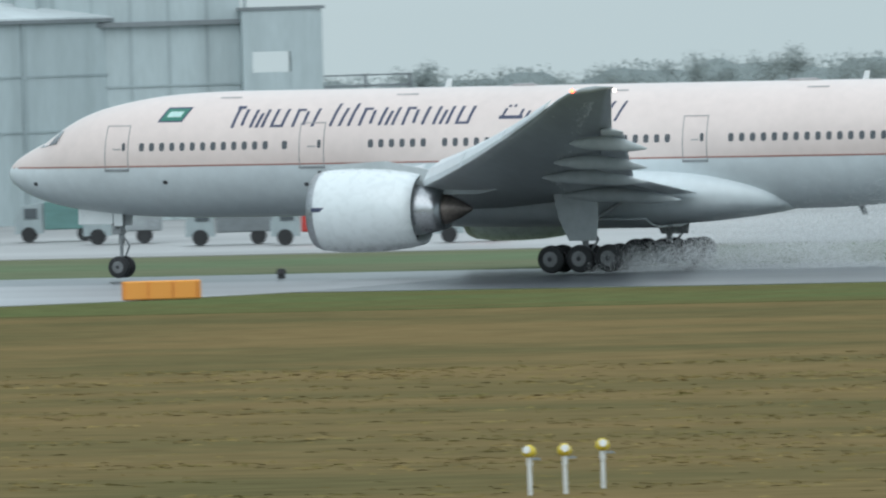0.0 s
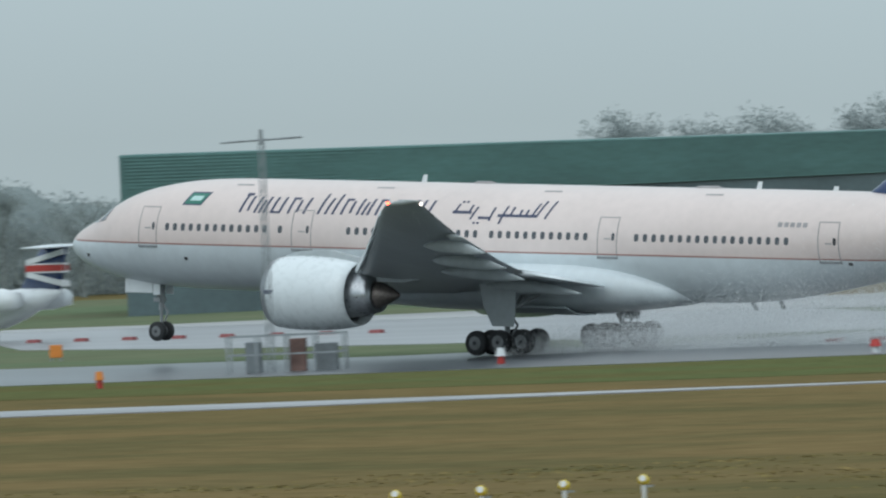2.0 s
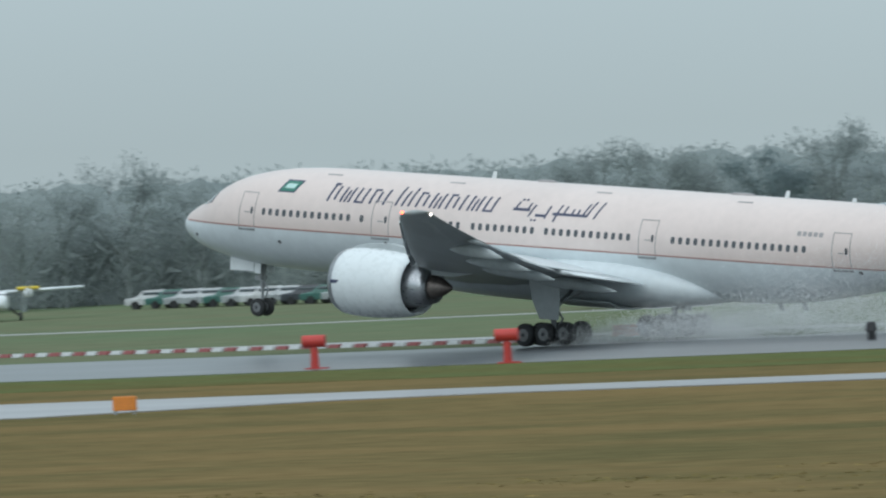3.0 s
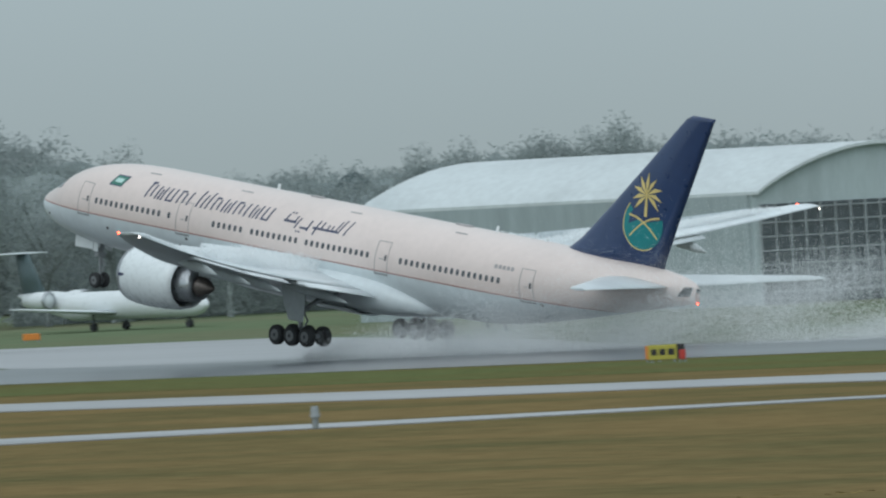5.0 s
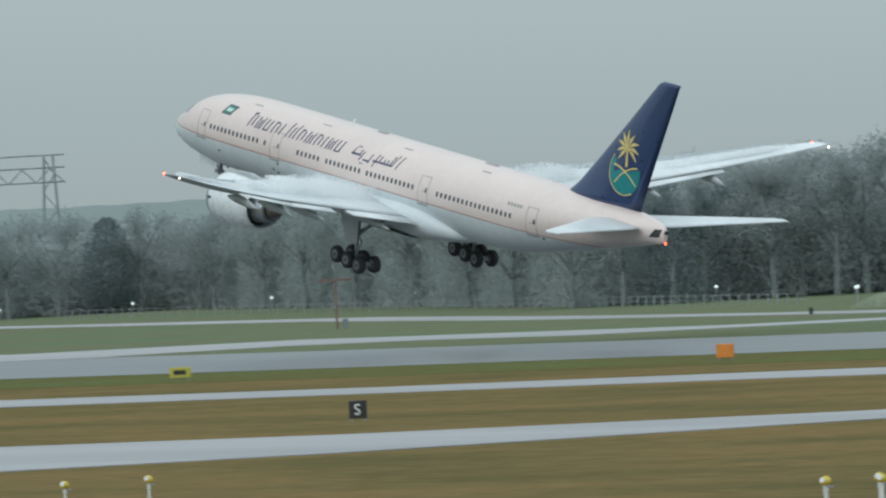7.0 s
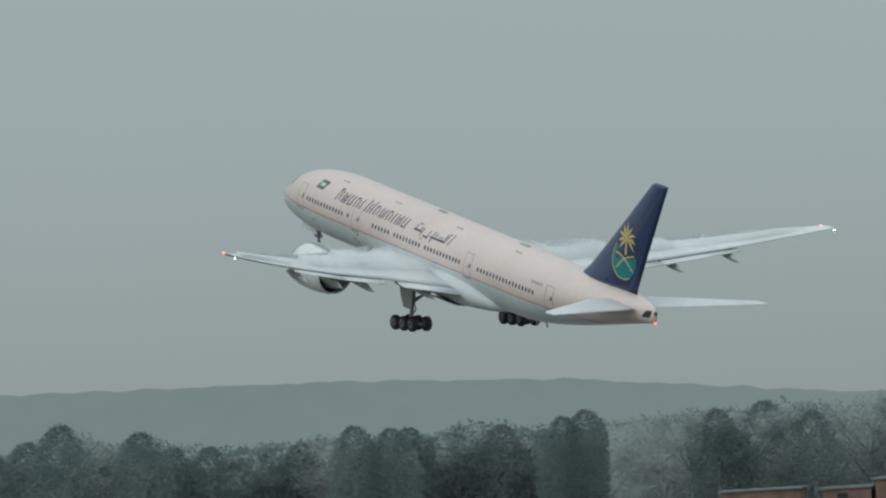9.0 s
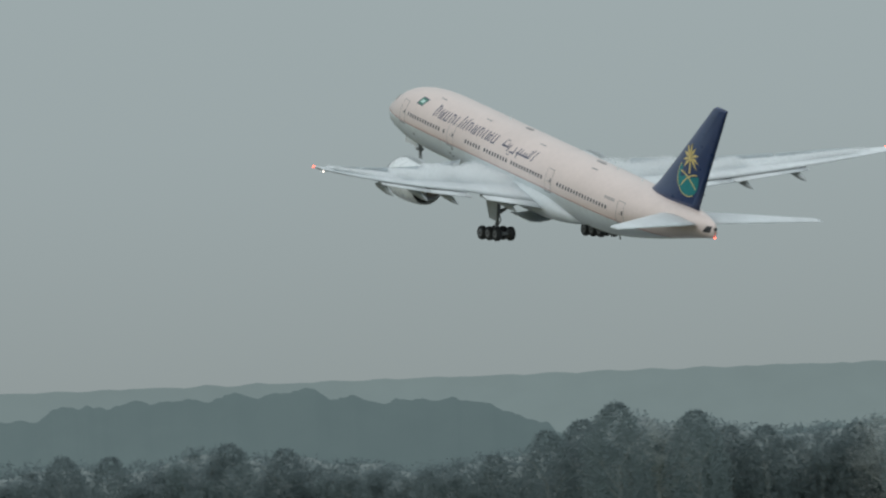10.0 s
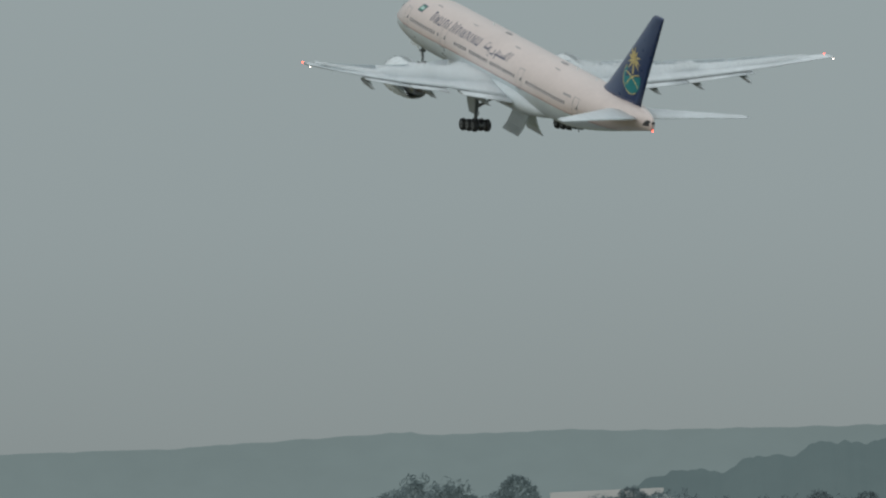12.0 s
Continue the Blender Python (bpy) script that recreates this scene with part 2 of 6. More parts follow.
sheet("taxiway_entry", [(-253, 501), (-246, 505), (-240, 509), (-234, 514), (-227, 523), (-223, 534), (-223, 556), (-251, 556), (-252, 534), (-258, 528), (-256, 507)], 0.055, M_TAXI, "wet taxiway joining the runway through the grass")
sheet("taxiway_branch", [(-424, 449.5), (-443, 436), (-461, 423), (-479, 413), (-497, 402), (-516, 391), (-537, 379.5), (-561, 374.5), (-760, 280), (-640, 240), (-510, 338), (-500, 353), (-497, 366), (-494, 380), (-488, 392), (-469, 404), (-455, 416), (-440, 432), (-419, 448)], 0.055, M_TAXI, "wet concrete taxiway branching off across the grass")
sheet("taxiway_link", [(-590, 564), (-645, 565.5), (-662, 571), (-738, 620), (-713, 643), (-690, 630), (-640, 600)], 0.055, M_TAXI, "wet taxiway link leaving the far side of the runway")
sheet("taxiway_far", [(-713, 643.2), (-791, 640.5), (-823, 653.5), (-886, 672), (-939, 692), (-1027, 731), (-1160, 772), (-1160, 764), (-1027, 722), (-939, 684), (-872, 661), (-808, 641), (-770, 628), (-738.2, 620)], 0.06, M_TAXI, "narrow wet taxiway in the far grass")
sheet("taxiway_curve", [(-790, 636), (-799, 624), (-826, 607), (-853, 611), (-868, 608), (-871, 592), (-890, 585), (-1500, 585), (-1500, 611), (-988, 612), (-918, 616), (-900, 632), (-879, 629), (-830, 625), (-805, 636), (-795, 639)], 0.065, M_TAXI, "wet taxiway curving into the runway")
sheet("taxiway_cross", [(-355, 596), (-366, 596), (-385, 593), (-402, 595), (-424, 603), (-447, 617), (-470, 645), (-497, 684), (-445, 684), (-420, 662), (-392, 632), (-360, 606)], 0.055, M_TAXI, "wet pale taxiway leaving the runway towards the hangars")
sheet("service_road_edge", [(-545, 592), (-473, 590), (-445, 587), (-425, 580), (-425, 576), (-445, 581), (-473, 584.5), (-545, 587)], 0.045, M_TAXI, "narrow wet service road in the grass beyond the runway")
sheet("service_road_far", [(-640, 664), (-560, 657), (-510, 666), (-480, 657), (-480, 654), (-510, 663), (-560, 654), (-640, 661)], 0.045, M_APRON, "pale narrow service road in the far grass")

# ---- the airliner: origin on the ground between the main wheels, nose towards -x ----
GX = 31.77  # nose to main gear
ZC, R = 5.89, 3.1
plane = thing("airliner", "cream and white wide-body airliner with dark blue fin taking off", "airplane")
#      x,    top,  bottom, half width
FUS = [(0.0, 5.12, 4.96, 0.10), (0.12, 5.36, 4.70, 0.38), (0.35, 5.62, 4.46, 0.66), (0.8, 5.95, 4.16, 1.02), (1.4, 6.28, 3.88, 1.36), (2.1, 6.62, 3.63, 1.68),
       (2.7, 7.02, 3.47, 1.92), (3.4, 7.50, 3.32, 2.14), (4.2, 7.90, 3.18, 2.36), (5.2, 8.25, 3.05, 2.58), (6.4, 8.53, 2.94, 2.77), (7.8, 8.76, 2.86, 2.92), (9.5, 8.91, 2.81, 3.03),
       (11.5, 8.98, 2.79, 3.09), (14.0, 8.99, 2.79, 3.1), (20.0, 8.99, 2.79, 3.1), (26.0, 8.99, 2.79, 3.1), (32.0, 8.99, 2.79, 3.1), (38.0, 8.99, 2.79, 3.1), (42.0, 8.99, 2.80, 3.1),
       (45.0, 8.99, 2.96, 3.08), (47.5, 8.99, 3.30, 3.03), (50.0, 8.98, 3.76, 2.92), (52.5, 8.95, 4.28, 2.73), (55.0, 8.90, 4.85, 2.40), (57.0, 8.83, 5.32, 2.02),
       (59.0, 8.72, 5.80, 1.55), (60.5, 8.58, 6.16, 1.10), (61.8, 8.38, 6.46, 0.66), (62.7, 8.12, 6.66, 0.30), (62.95, 7.95, 6.75, 0.20)]
LINE_Z = 5.33


def fus_at(x):
    for a, b in zip(FUS, FUS[1:]):
        if a[0] <= x <= b[0]:
            k = (x - a[0]) / (b[0] - a[0])
            return [p + k * (q - p) for p, q in zip(a, b)]
    return FUS[-1]


def skin(x, z, out=0.0, side=-1):
    """A point on the fuselage side at height z."""
    _, top, bot, w = fus_at(x)
    c, h = (top + bot) / 2, (top - bot) / 2
    k = max(-0.999, min(0.999, (z - c) / h))
    return Vector((x - GX, side * (w * math.sqrt(1 - k * k) + out), z))


def ring_of(x, top, bot, w, n=48):
    """A section with vertices on the livery line on both sides."""
    c, h = (top + bot) / 2, (top - bot) / 2
    k = max(-0.96, min(0.96, (LINE_Z - c) / h)) if x < 57.5 else -0.9
    a0 = math.asin(k)
    pts = []
    up = n // 2
    for i in range(up):
        a = a0 + (math.pi - 2 * a0) * i / up
        pts.append((x - GX, w * math.cos(a), c + h * math.sin(a)))
    for i in range(n - up):
        a = math.pi - a0 + (math.pi + 2 * a0) * i / (n - up)
        pts.append((x - GX, w * math.cos(a), c + h * math.sin(a)))
    return pts


def dense(rows, per=3):
    """Smooth interpolation between the listed sections."""
    out = []
    for i in range(len(rows) - 1):
        p0, p1, p2, p3 = rows[max(0, i - 1)], rows[i], rows[i + 1], rows[min(len(rows) - 1, i + 2)]
        for s in range(per):
            t = s / per
            row = []
            for k in range(4):
                m1 = (p2[k] - p0[k]) / max(1e-6, p2[0] - p0[0]) * (p2[0] - p1[0])
                m2 = (p3[k] - p1[k]) / max(1e-6, p3[0] - p1[0]) * (p2[0] - p1[0])
                row.append((2 * t**3 - 3 * t**2 + 1) * p1[k] + (t**3 - 2 * t**2 + t) * m1 + (-2 * t**3 + 3 * t**2) * p2[k] + (t**3 - t**2) * m2)
            out.append(row)
    return out + [list(rows[-1])]


FUS = [(x, top - 0.16 * min(1.0, max(0.0, top - 5.2) / 3.6), bot, w) for x, top, bot, w in FUS]
FUS = dense(FUS)
bm = loft([ring_of(*row) for row in FUS])
for f in bm.faces:
    f.material_index = 1 if f.calc_center_median().z < LINE_Z - 0.005 and f.calc_center_median().x < 57.5 - GX else 0
fuselage = part("fuselage", bm, [M_CREAM, M_BELLY], plane, "cream upper fuselage over a grey-white belly", smooth=True)


def ribbon(x0, x1, z0, z1, out, n=60, side=-1):
    """A thin strip laid on the fuselage side."""
    rings = []
    for i in range(n + 1):
        x = x0 + (x1 - x0) * i / n
        a, b = skin(x, z0, out, side), skin(x, z1, out, side)
        c, d = skin(x, z0, -0.02, side), skin(x, z1, -0.02, side)
        rings.append([a, b, d, c])
    return loft(rings)


def patch(outline, out=0.012, side=-1):
    """A painted shape on the fuselage side, outline in (x, z), convex; a quad is bent round the body."""
    if len(outline) == 4:
        (ax, az), (bx, bz), (cx, cz), (dx, dz) = outline
        rings = []
        for i in range(9):
            k = i / 8
            p, q = (ax + k * (dx - ax), az + k * (dz - az)), (bx + k * (cx - bx), bz + k * (cz - bz))
            rings.append([skin(*p, out, side), skin(*q, out, side), skin(*q, -0.03, side), skin(*p, -0.03, side)])
        return loft(rings)
    bm = bmesh.new()
    front = [bm.verts.new(skin(x, z, out, side)) for x, z in outline]
    back = [bm.verts.new(skin(x, z, -0.02, side)) for x, z in outline]
    bm.faces.new(front)
    bm.faces.new(back[::-1])
    for i in range(len(front)):
        j = (i + 1) % len(front)
        bm.faces.new((front[i], back[i], back[j], front[j]))
    return bm


def merge(bms, weld=False):
    out = bmesh.new()
    for b in bms:
        me = bpy.data.meshes.new("tmp")
        b.to_mesh(me)
        b.free()
        out.from_mesh(me)
        bpy.data.meshes.remove(me)
    if weld:
        bmesh.ops.remove_doubles(out, verts=out.verts, dist=0.002)
    return out


for side in (-1, 1):
    part("cheat_line", ribbon(0.5, 56.5, LINE_Z - 0.035, LINE_Z + 0.035, 0.008, 120, side), M_LINE, fuselage, "thin red-brown cheat line")

# cabin windows: rounded panes with a pale surround, one mesh each
ROWS = [(8.17, 13, 0.54), (15.65, 1, 0.54), (20.07, 6, 0.54), (23.87, 9, 0.54), (29.22, 12, 0.54), (38.35, 18, 0.545)]
WIN_Z = 6.25


def oval(x, z, w, h, n=12):
    pts = []
    for i in range(n):
        a = math.tau * i / n
        c, s = math.cos(a), math.sin(a)
        pts.append((x + w * math.copysign(abs(c) ** 0.6, c), z + h * math.copysign(abs(s) ** 0.6, s)))
    return pts


for side in (-1, 1):
    for x0, n, step in ROWS:
        for i in range(n):
            part("window", patch(oval(x0 + i * step, WIN_Z, 0.135, 0.20), 0.012, side), M_PANE, fuselage)


def frame_strips(x0, x1, z0, z1, t, side=-1):
    return merge([ribbon(x0, x1, z1 - t, z1, 0.012, 6, side), ribbon(x0, x1, z0, z0 + t, 0.012, 6, side),
                  ribbon(x0, x0 + t, z0, z1, 0.012, 1, side), ribbon(x1 - t, x1, z0, z1, 0.012, 1, side)])


def tall_ribbon(x0, x1, z0, z1, out, side=-1, n=10):
    rings = []
    for i in range(n + 1):
        z = z0 + (z1 - z0) * i / n
        rings.append([skin(x0, z, out, side), skin(x1, z, out, side), skin(x1, z, -0.02, side), skin(x0, z, -0.02, side)])
    return loft(rings)


for side in (-1, 1):
    for x0, x1 in ((6.15, 7.45), (16.38, 17.68), (35.9, 37.15), (49.5, 50.75)):
        z0, z1 = LINE_Z - 0.16, 7.3
        t = 0.045
        outline = merge([tall_ribbon(x0, x0 + t, z0, z1, 0.012, side), tall_ribbon(x1 - t, x1, z0, z1, 0.012, side),
                         ribbon(x0, x1, z1 - t, z1, 0.012, 4, side)])
        door = part("door", outline, M_SEAM, fuselage, "cabin door outline")
        part("door_sill", ribbon(x0 - 0.02, x1 + 0.02, z0 - 0.07, z0 + 0.05, 0.03, 3, side), M_STRUT, fuselage, "grey metal door sill")
        part("door_window", patch(oval(x1 - 0.26, WIN_Z + 0.02, 0.09, 0.2), 0.014, side), M_PANE, fuselage)
        part("door_handle", ribbon(x0 + 0.45, x1 - 0.42, WIN_Z - 0.12, WIN_Z - 0.06, 0.014, 2, side), M_SEAM, fuselage)


# flight-deck glazing
for side in (-1, 1):
    for pts in ([(2.02, 6.28), (2.60, 6.36), (3.02, 7.02), (2.72, 6.9), (2.3, 6.62)], [(2.68, 6.38), (3.22, 6.46), (3.42, 7.06), (3.10, 7.06)]):
        part("cockpit_window", patch(pts, 0.045, side), M_PANE, fuselage)


# titles: the lettering is only suggested by plain slanted strokes of its size and colour
def strokes(x, w, z0, h, kind):
    s = 0.28 * h
    t = 0.15

    def bar(xa, xb, ya, yb, tw=t):
        return patch([(x + xa, z0 + ya), (x + xa + tw, z0 + ya), (x + xb + tw, z0 + yb), (x + xb, z0 + yb)])
    lean, full = s, w - t
    if kind == 0:
        return [bar(0, lean, 0, h), bar(full * 0.75, full * 0.75 + lean, 0, h), bar(t, t + lean * 0.12, 0, h * 0.13, w * 0.62)]
    if kind == 1:
        return [bar(0, lean, 0, h), bar(full * 0.42, full * 0.42 + lean, 0, h * 0.8), bar(full * 0.85, full * 0.85 + lean, 0, h)]
    if kind == 2:
        return [bar(0.05 * w, lean, 0, h), bar(w * 0.22, w * 0.26, h * 0.87, h, w * 0.55), bar(full * 0.85, full * 0.8 + lean * 0.7, h * 0.1, h * 0.85)]
    return [bar(0, lean, 0, h)]


x = 12.72
SHAPES = [(0.78, 1.02, 2), (0.86, 0.84, 1), (0.86, 0.84, 0), (0.84, 0.84, 2), (0.3, 0.84, 3), None, (1.25, 1.05, 1), (0.84, 0.84, 2), (0.95, 0.84, 1), (0.84, 0.84, 2), (0.36, 0.84, 3), (0.95, 0.84, 1), (0.9, 0.84, 0)]
for shape in SHAPES:
    if shape is None:
        x += 0.42
        continue
    w, h, kind = shape
    part("title_mark", merge(strokes(x, w, 7.10, h, kind)), M_INK, fuselage, "slanted dark blue title stroke")
    x += w + 0.21
# the second title: a long base stroke with loops, uprights and dots
x0 = 26.5
for a, b, c, d in ((0.0, 1.2, 0.25, 0.4), (1.7, 2.5, -0.02, 0.12), (2.9, 5.4, 0.12, 0.26)):
    part("title_mark", ribbon(x0 + a, x0 + b, 7.05 + c, 7.05 + d, 0.012, 6), M_INK, fuselage)
for a, lo, hi, lean in ((0.05, 0.25, 0.75, 0.2), (0.95, 0.25, 0.7, 0.15), (1.15, -0.05, 0.62, 0.3), (2.35, -0.1, 0.6, 0.2), (3.0, -0.25, 0.7, 0.35), (3.62, 0.15, 0.65, 0.15), (4.2, 0.15, 0.52, 0.1), (4.6, 0.15, 0.52, 0.1), (5.0, 0.15, 0.85, 0.3), (5.3, 0.15, 0.98, 0.36), (5.85, 0.05, 0.98, 0.4)):
    part("title_mark", patch([(x0 + a, 7.05 + lo), (x0 + a + 0.13, 7.05 + lo), (x0 + a + lean + 0.13, 7.05 + hi), (x0 + a + lean, 7.05 + hi)]), M_INK, fuselage)
for a, c in ((0.45, 0.85), (0.72, 0.85), (1.5, -0.22), (1.75, -0.22)):
    part("title_mark", patch(oval(x0 + a, 7.05 + c, 0.08, 0.06, 8)), M_INK, fuselage)
# registration as a plain bar
for i in range(5):
    part("registration_bar", ribbon(47.0 + i * 0.38, 47.26 + i * 0.38, 6.98, 7.22, 0.012, 2), M_SEAM, fuselage, "small grey registration bar")
# flag
part("flag", patch([(8.85, 7.42), (10.15, 7.42), (10.55, 8.12), (9.22, 8.12)]), M_INK, fuselage, "dark-bordered green flag panel")
part("flag", patch([(9.0, 7.49), (10.1, 7.49), (10.42, 8.05), (9.28, 8.05)], 0.02), M_GREEN, fuselage, "green flag field")
part("flag", patch([(9.28, 7.66), (10.02, 7.66), (10.15, 7.92), (9.42, 7.92)], 0.028), M_PALE, fuselage, "pale flag device as a plain bar")

# aerials, drains and vents along the body
for x in (22.7, 43.85, 48.6):
    bm = loft([[(x - GX + a + dz * 0.35, y, 8.80 + dz) for a, y in ((0, 0), (0.12, 0.03), (0.34 - dz * 0.2, 0), (0.12, -0.03))] for dz in (0, 0.2, 0.42 if x < 45 else 0.25)])
    part("antenna", bm, M_WHITE, fuselage, "white blade aerial")
for x, l in ((26.0, 1.6), (40.0, 1.9)):
    bm = spin([(x - GX, 0.02), (x - GX + 0.3, 0.2), (x - GX + l - 0.4, 0.22), (x - GX + l, 0.03)], 16)
    for v in bm.verts:
        v.co.z = 8.81 + v.co.z * 0.6
    part("antenna_fairing", bm, M_SEAM, fuselage, "low grey aerial fairing", smooth=True)
for x, z in ((9.3, 4.55), (17.4, 4.9), (16.6, 4.35), (17.1, 4.15), (51.2, 5.1), (2.0, 4.55), (37.2, 3.6), (38.2, 3.55)):
    part("drain_port", patch(oval(x, z, 0.12, 0.09, 10), 0.012), M_DARK, fuselage)
for x in (11.7, 20.8, 31.5, 41.6):
    part("vent_panel", ribbon(x, x + 1.1, 8.5, 8.56, 0.012, 4), M_SEAM, fuselage)
for x in (43.5, 45.2):
    bm = loft([[(x - GX + a - dz * 0.5, y, fus_at(x)[2] + 0.05 + dz) for a, y in ((0, 0), (0.15, 0.03), (0.3, 0), (0.15, -0.03))] for dz in (0, -0.45)])
    part("antenna", bm, M_STRUT, fuselage, "grey belly aerial")

# belly fairing between the wings
BF = [(18.2, 0.3, 3.0, 3.4), (19.6, 2.3, 2.55, 3.9), (21.5, 3.15, 2.3, 4.4), (25.0, 3.45, 2.12, 4.9), (30.0, 3.5, 2.1, 5.2), (34.0, 3.5, 2.14, 5.2), (36.2, 3.4, 2.25, 5.0), (37.8, 3.15, 2.4, 4.7), (39.0, 2.75, 2.55, 4.35), (39.9, 2.2, 2.7, 3.95), (40.5, 1.4, 2.85, 3.5)]
BF = dense(BF, 3)
rings = []
for x, w, lo, hi in BF:
    ring = []
    for i in range(28):
        a = math.tau * i / 28
        c, s = math.cos(a), math.sin(a)
        ring.append((x - GX, w * math.copysign(abs(c) ** 0.75, c), (lo + hi) / 2 + (hi - lo) / 2 * math.copysign(abs(s) ** 0.8, s)))
    rings.append(ring)
part("belly_fairing", loft(rings), M_BELLY, plane, "grey-white wing-to-body fairing", smooth=True)


# wings
def wing_le(y):
    return 20.3 + (y - 3.1) * 0.755 if y > 4.5 else 21.36 - (4.5 - y) * 1.2


def wing_te(y):
    return 35.4 - (y - 3.1) * 0.02 if y < 10.5 else 35.25 + (y - 10.5) * 0.39


def wing_z(y):
    return 3.75 + 0.105 * (y - 3.1) + 0.0031 * (y - 3.1) ** 2


FOIL = [(1.0, 0.0), (0.85, 0.035), (0.65, 0.075), (0.45, 0.1), (0.25, 0.095), (0.1, 0.07), (0.03, 0.04), (0.0, 0.0), (0.03, -0.03), (0.1, -0.045), (0.25, -0.06), (0.45, -0.06), (0.65, -0.04), (0.85, -0.015)]


def surface(stations, thick, side, twist=0.0):
    """stations: (span, leading x, trailing x, z)."""
    rings = []
    for y, a, b, z in stations:
        c = b - a
        tw = -0.005 - 0.0028 * y if twist is None else twist
        rings.append([(a + u * c - GX, side * y, z + v * c * thick + (0.5 - u) * c * tw) for u, v in FOIL])
    bm = loft(rings)
    return bm


WINGS = []
LE_K = [2.5, 4.5, 7.0, 9.6, 10.5, 14.0, 18.0, 22.0, 26.0, 29.0]
for side in (-1, 1):
    st = [(y, wing_le(y), wing_te(y), wing_z(y)) for y in LE_K]
    st += [(30.0, 40.75, 42.9, wing_z(30.0)), (30.35, 41.4, 43.1, wing_z(30.35) + 0.02)]
    bm = surface(st, 0.74, side, None)
    bm.normal_update()
    bmesh.ops.recalc_face_normals(bm, faces=bm.faces)
    # Upward faces get the pale colour, all others the darker grey.
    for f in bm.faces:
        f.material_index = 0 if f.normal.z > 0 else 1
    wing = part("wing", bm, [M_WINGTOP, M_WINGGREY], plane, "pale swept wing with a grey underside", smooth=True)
    WINGS.append((wing, side))
    # lowered flaps in three panels
    for y0, y1, c0, c1 in ((3.6, 9.2, 2.0, 1.7), (10.8, 16.0, 1.6, 1.4), (16.1, 22.5, 1.4, 1.1)):
        rings = []
        for y, c in ((y0, c0), (y1, c1)):
            x, z = wing_te(y) - 0.55, wing_z(y) + 0.02
            rings.append([(x + u * c * math.cos(radians(5)) + v * c * 0.5 - GX, side * y, z - u * c * math.sin(radians(5)) + v * c * 0.9) for u, v in FOIL])
        part("flap", loft(rings), [M_WINGTOP], wing, "pale lowered trailing-edge flap", smooth=True)
    # canoe fairings below the flaps
    for y, l in ((6.3, 6.0), (13.0, 5.2), (17.2, 4.6), (21.8, 3.8)):
        x1 = wing_te(y) + 1.7
        prof = [(0, 0.03), (0.08, 0.14), (0.25, 0.26), (0.5, 0.31), (0.75, 0.24), (0.92, 0.10), (1, 0.02)]
        rings = []
        for u, r in prof:
            x = x1 - l + u * l
            z = wing_z(y) - 0.42 - 0.55 * max(0, u - 0.45)
            rings.append([(x - GX, side * y + 0.72 * r * math.cos(a), z + 1.15 * r * math.sin(a)) for a in [math.tau * i / 14 for i in range(14)]])
        part("flap_fairing", loft(rings), M_WINGGREY, wing, "grey canoe-shaped flap fairing", smooth=True)
    # leading-edge slats, slightly drooped
    for y0, y1 in ((4.8, 8.4), (11.0, 16.2), (16.4, 21.8), (22.0, 27.6)):
        rings = []
        for y in (y0, (y0 + y1) / 2, y1):
            c = wing_te(y) - wing_le(y)
            a, z = wing_le(y), wing_z(y) + 0.01 * c
            rings.append([(a + dx * c - GX, side * y, z + dz * c) for dx, dz in ((0.07, 0.075), (0.0, 0.03), (-0.035, -0.03), (-0.03, -0.06), (0.0, -0.03), (0.04, 0.02))])
        part("slat", loft(rings), M_WINGTOP, wing, "drooped leading-edge slat")
    # tip lamps
    zt = wing_z(30.0)
    bm = bmesh.new()
    bmesh.ops.create_icosphere(bm, subdivisions=2, radius=0.085, matrix=Matrix.Translation((41.05 - GX, side * 30.2, zt + 0.03)))
    part("navigation_lamp", bm, M_REDGLOW if side < 0 else M_REDGLOW, wing, "glowing navigation lamp")
    bm = bmesh.new()
    bmesh.ops.create_icosphere(bm, subdivisions=2, radius=0.07, matrix=Matrix.Translation((43.1 - GX, side * 30.25, zt + 0.03)))
    part("strobe_lamp", bm, M_WHITEGLOW, wing, "glowing white tip lamp")

    # engine
    ey, ez = side * 9.61, 3.22
    c = (-GX, ey, ez)
    outer = [(20.25, 1.60), (20.12, 1.68), (20.15, 1.76), (20.4, 1.86), (20.9, 1.93), (21.7, 1.97), (22.7, 1.97), (23.8, 1.91), (24.7, 1.80), (25.35, 1.66), (25.35, 1.60), (24.4, 1.62), (21.2, 1.55), (20.25, 1.60)]
    engine = part("engine_nacelle", spin(outer, 48, "x", c, caps=False), M_NACELLE, plane, "white engine nacelle with a dark slot mark", smooth=True)
    part("inlet_lip", spin([(20.27, 1.58), (20.08, 1.66), (20.1, 1.75), (20.36, 1.865), (20.5, 1.885)], 48, "x", c, caps=False), M_METAL, engine, "bright metal inlet lip", smooth=True)
    fan = bmesh.new()
    for i in range(22):
        a = math.tau * i / 22
        rot = Matrix.Translation((21.6 - GX, ey, ez)) @ Matrix.Rotation(a, 4, "X")
        box(fan, (-0.12, -0.03, 0.3), (0.12, 0.10, 1.54), 0.0, rot)
    part("fan", fan, M_DARK, engine, "dark fan blades")
    part("spinner", spin([(20.9, 0.02), (21.2, 0.25), (21.6, 0.42)], 24, "x", c), M_DARK, engine, smooth=True)
    # Solid dark plug stands for the shade inside the nozzle.
    part("duct_shade_plug", spin([(21.8, 1.5), (24.8, 1.45)], 40, "x", c), M_DARK, engine, smooth=True)
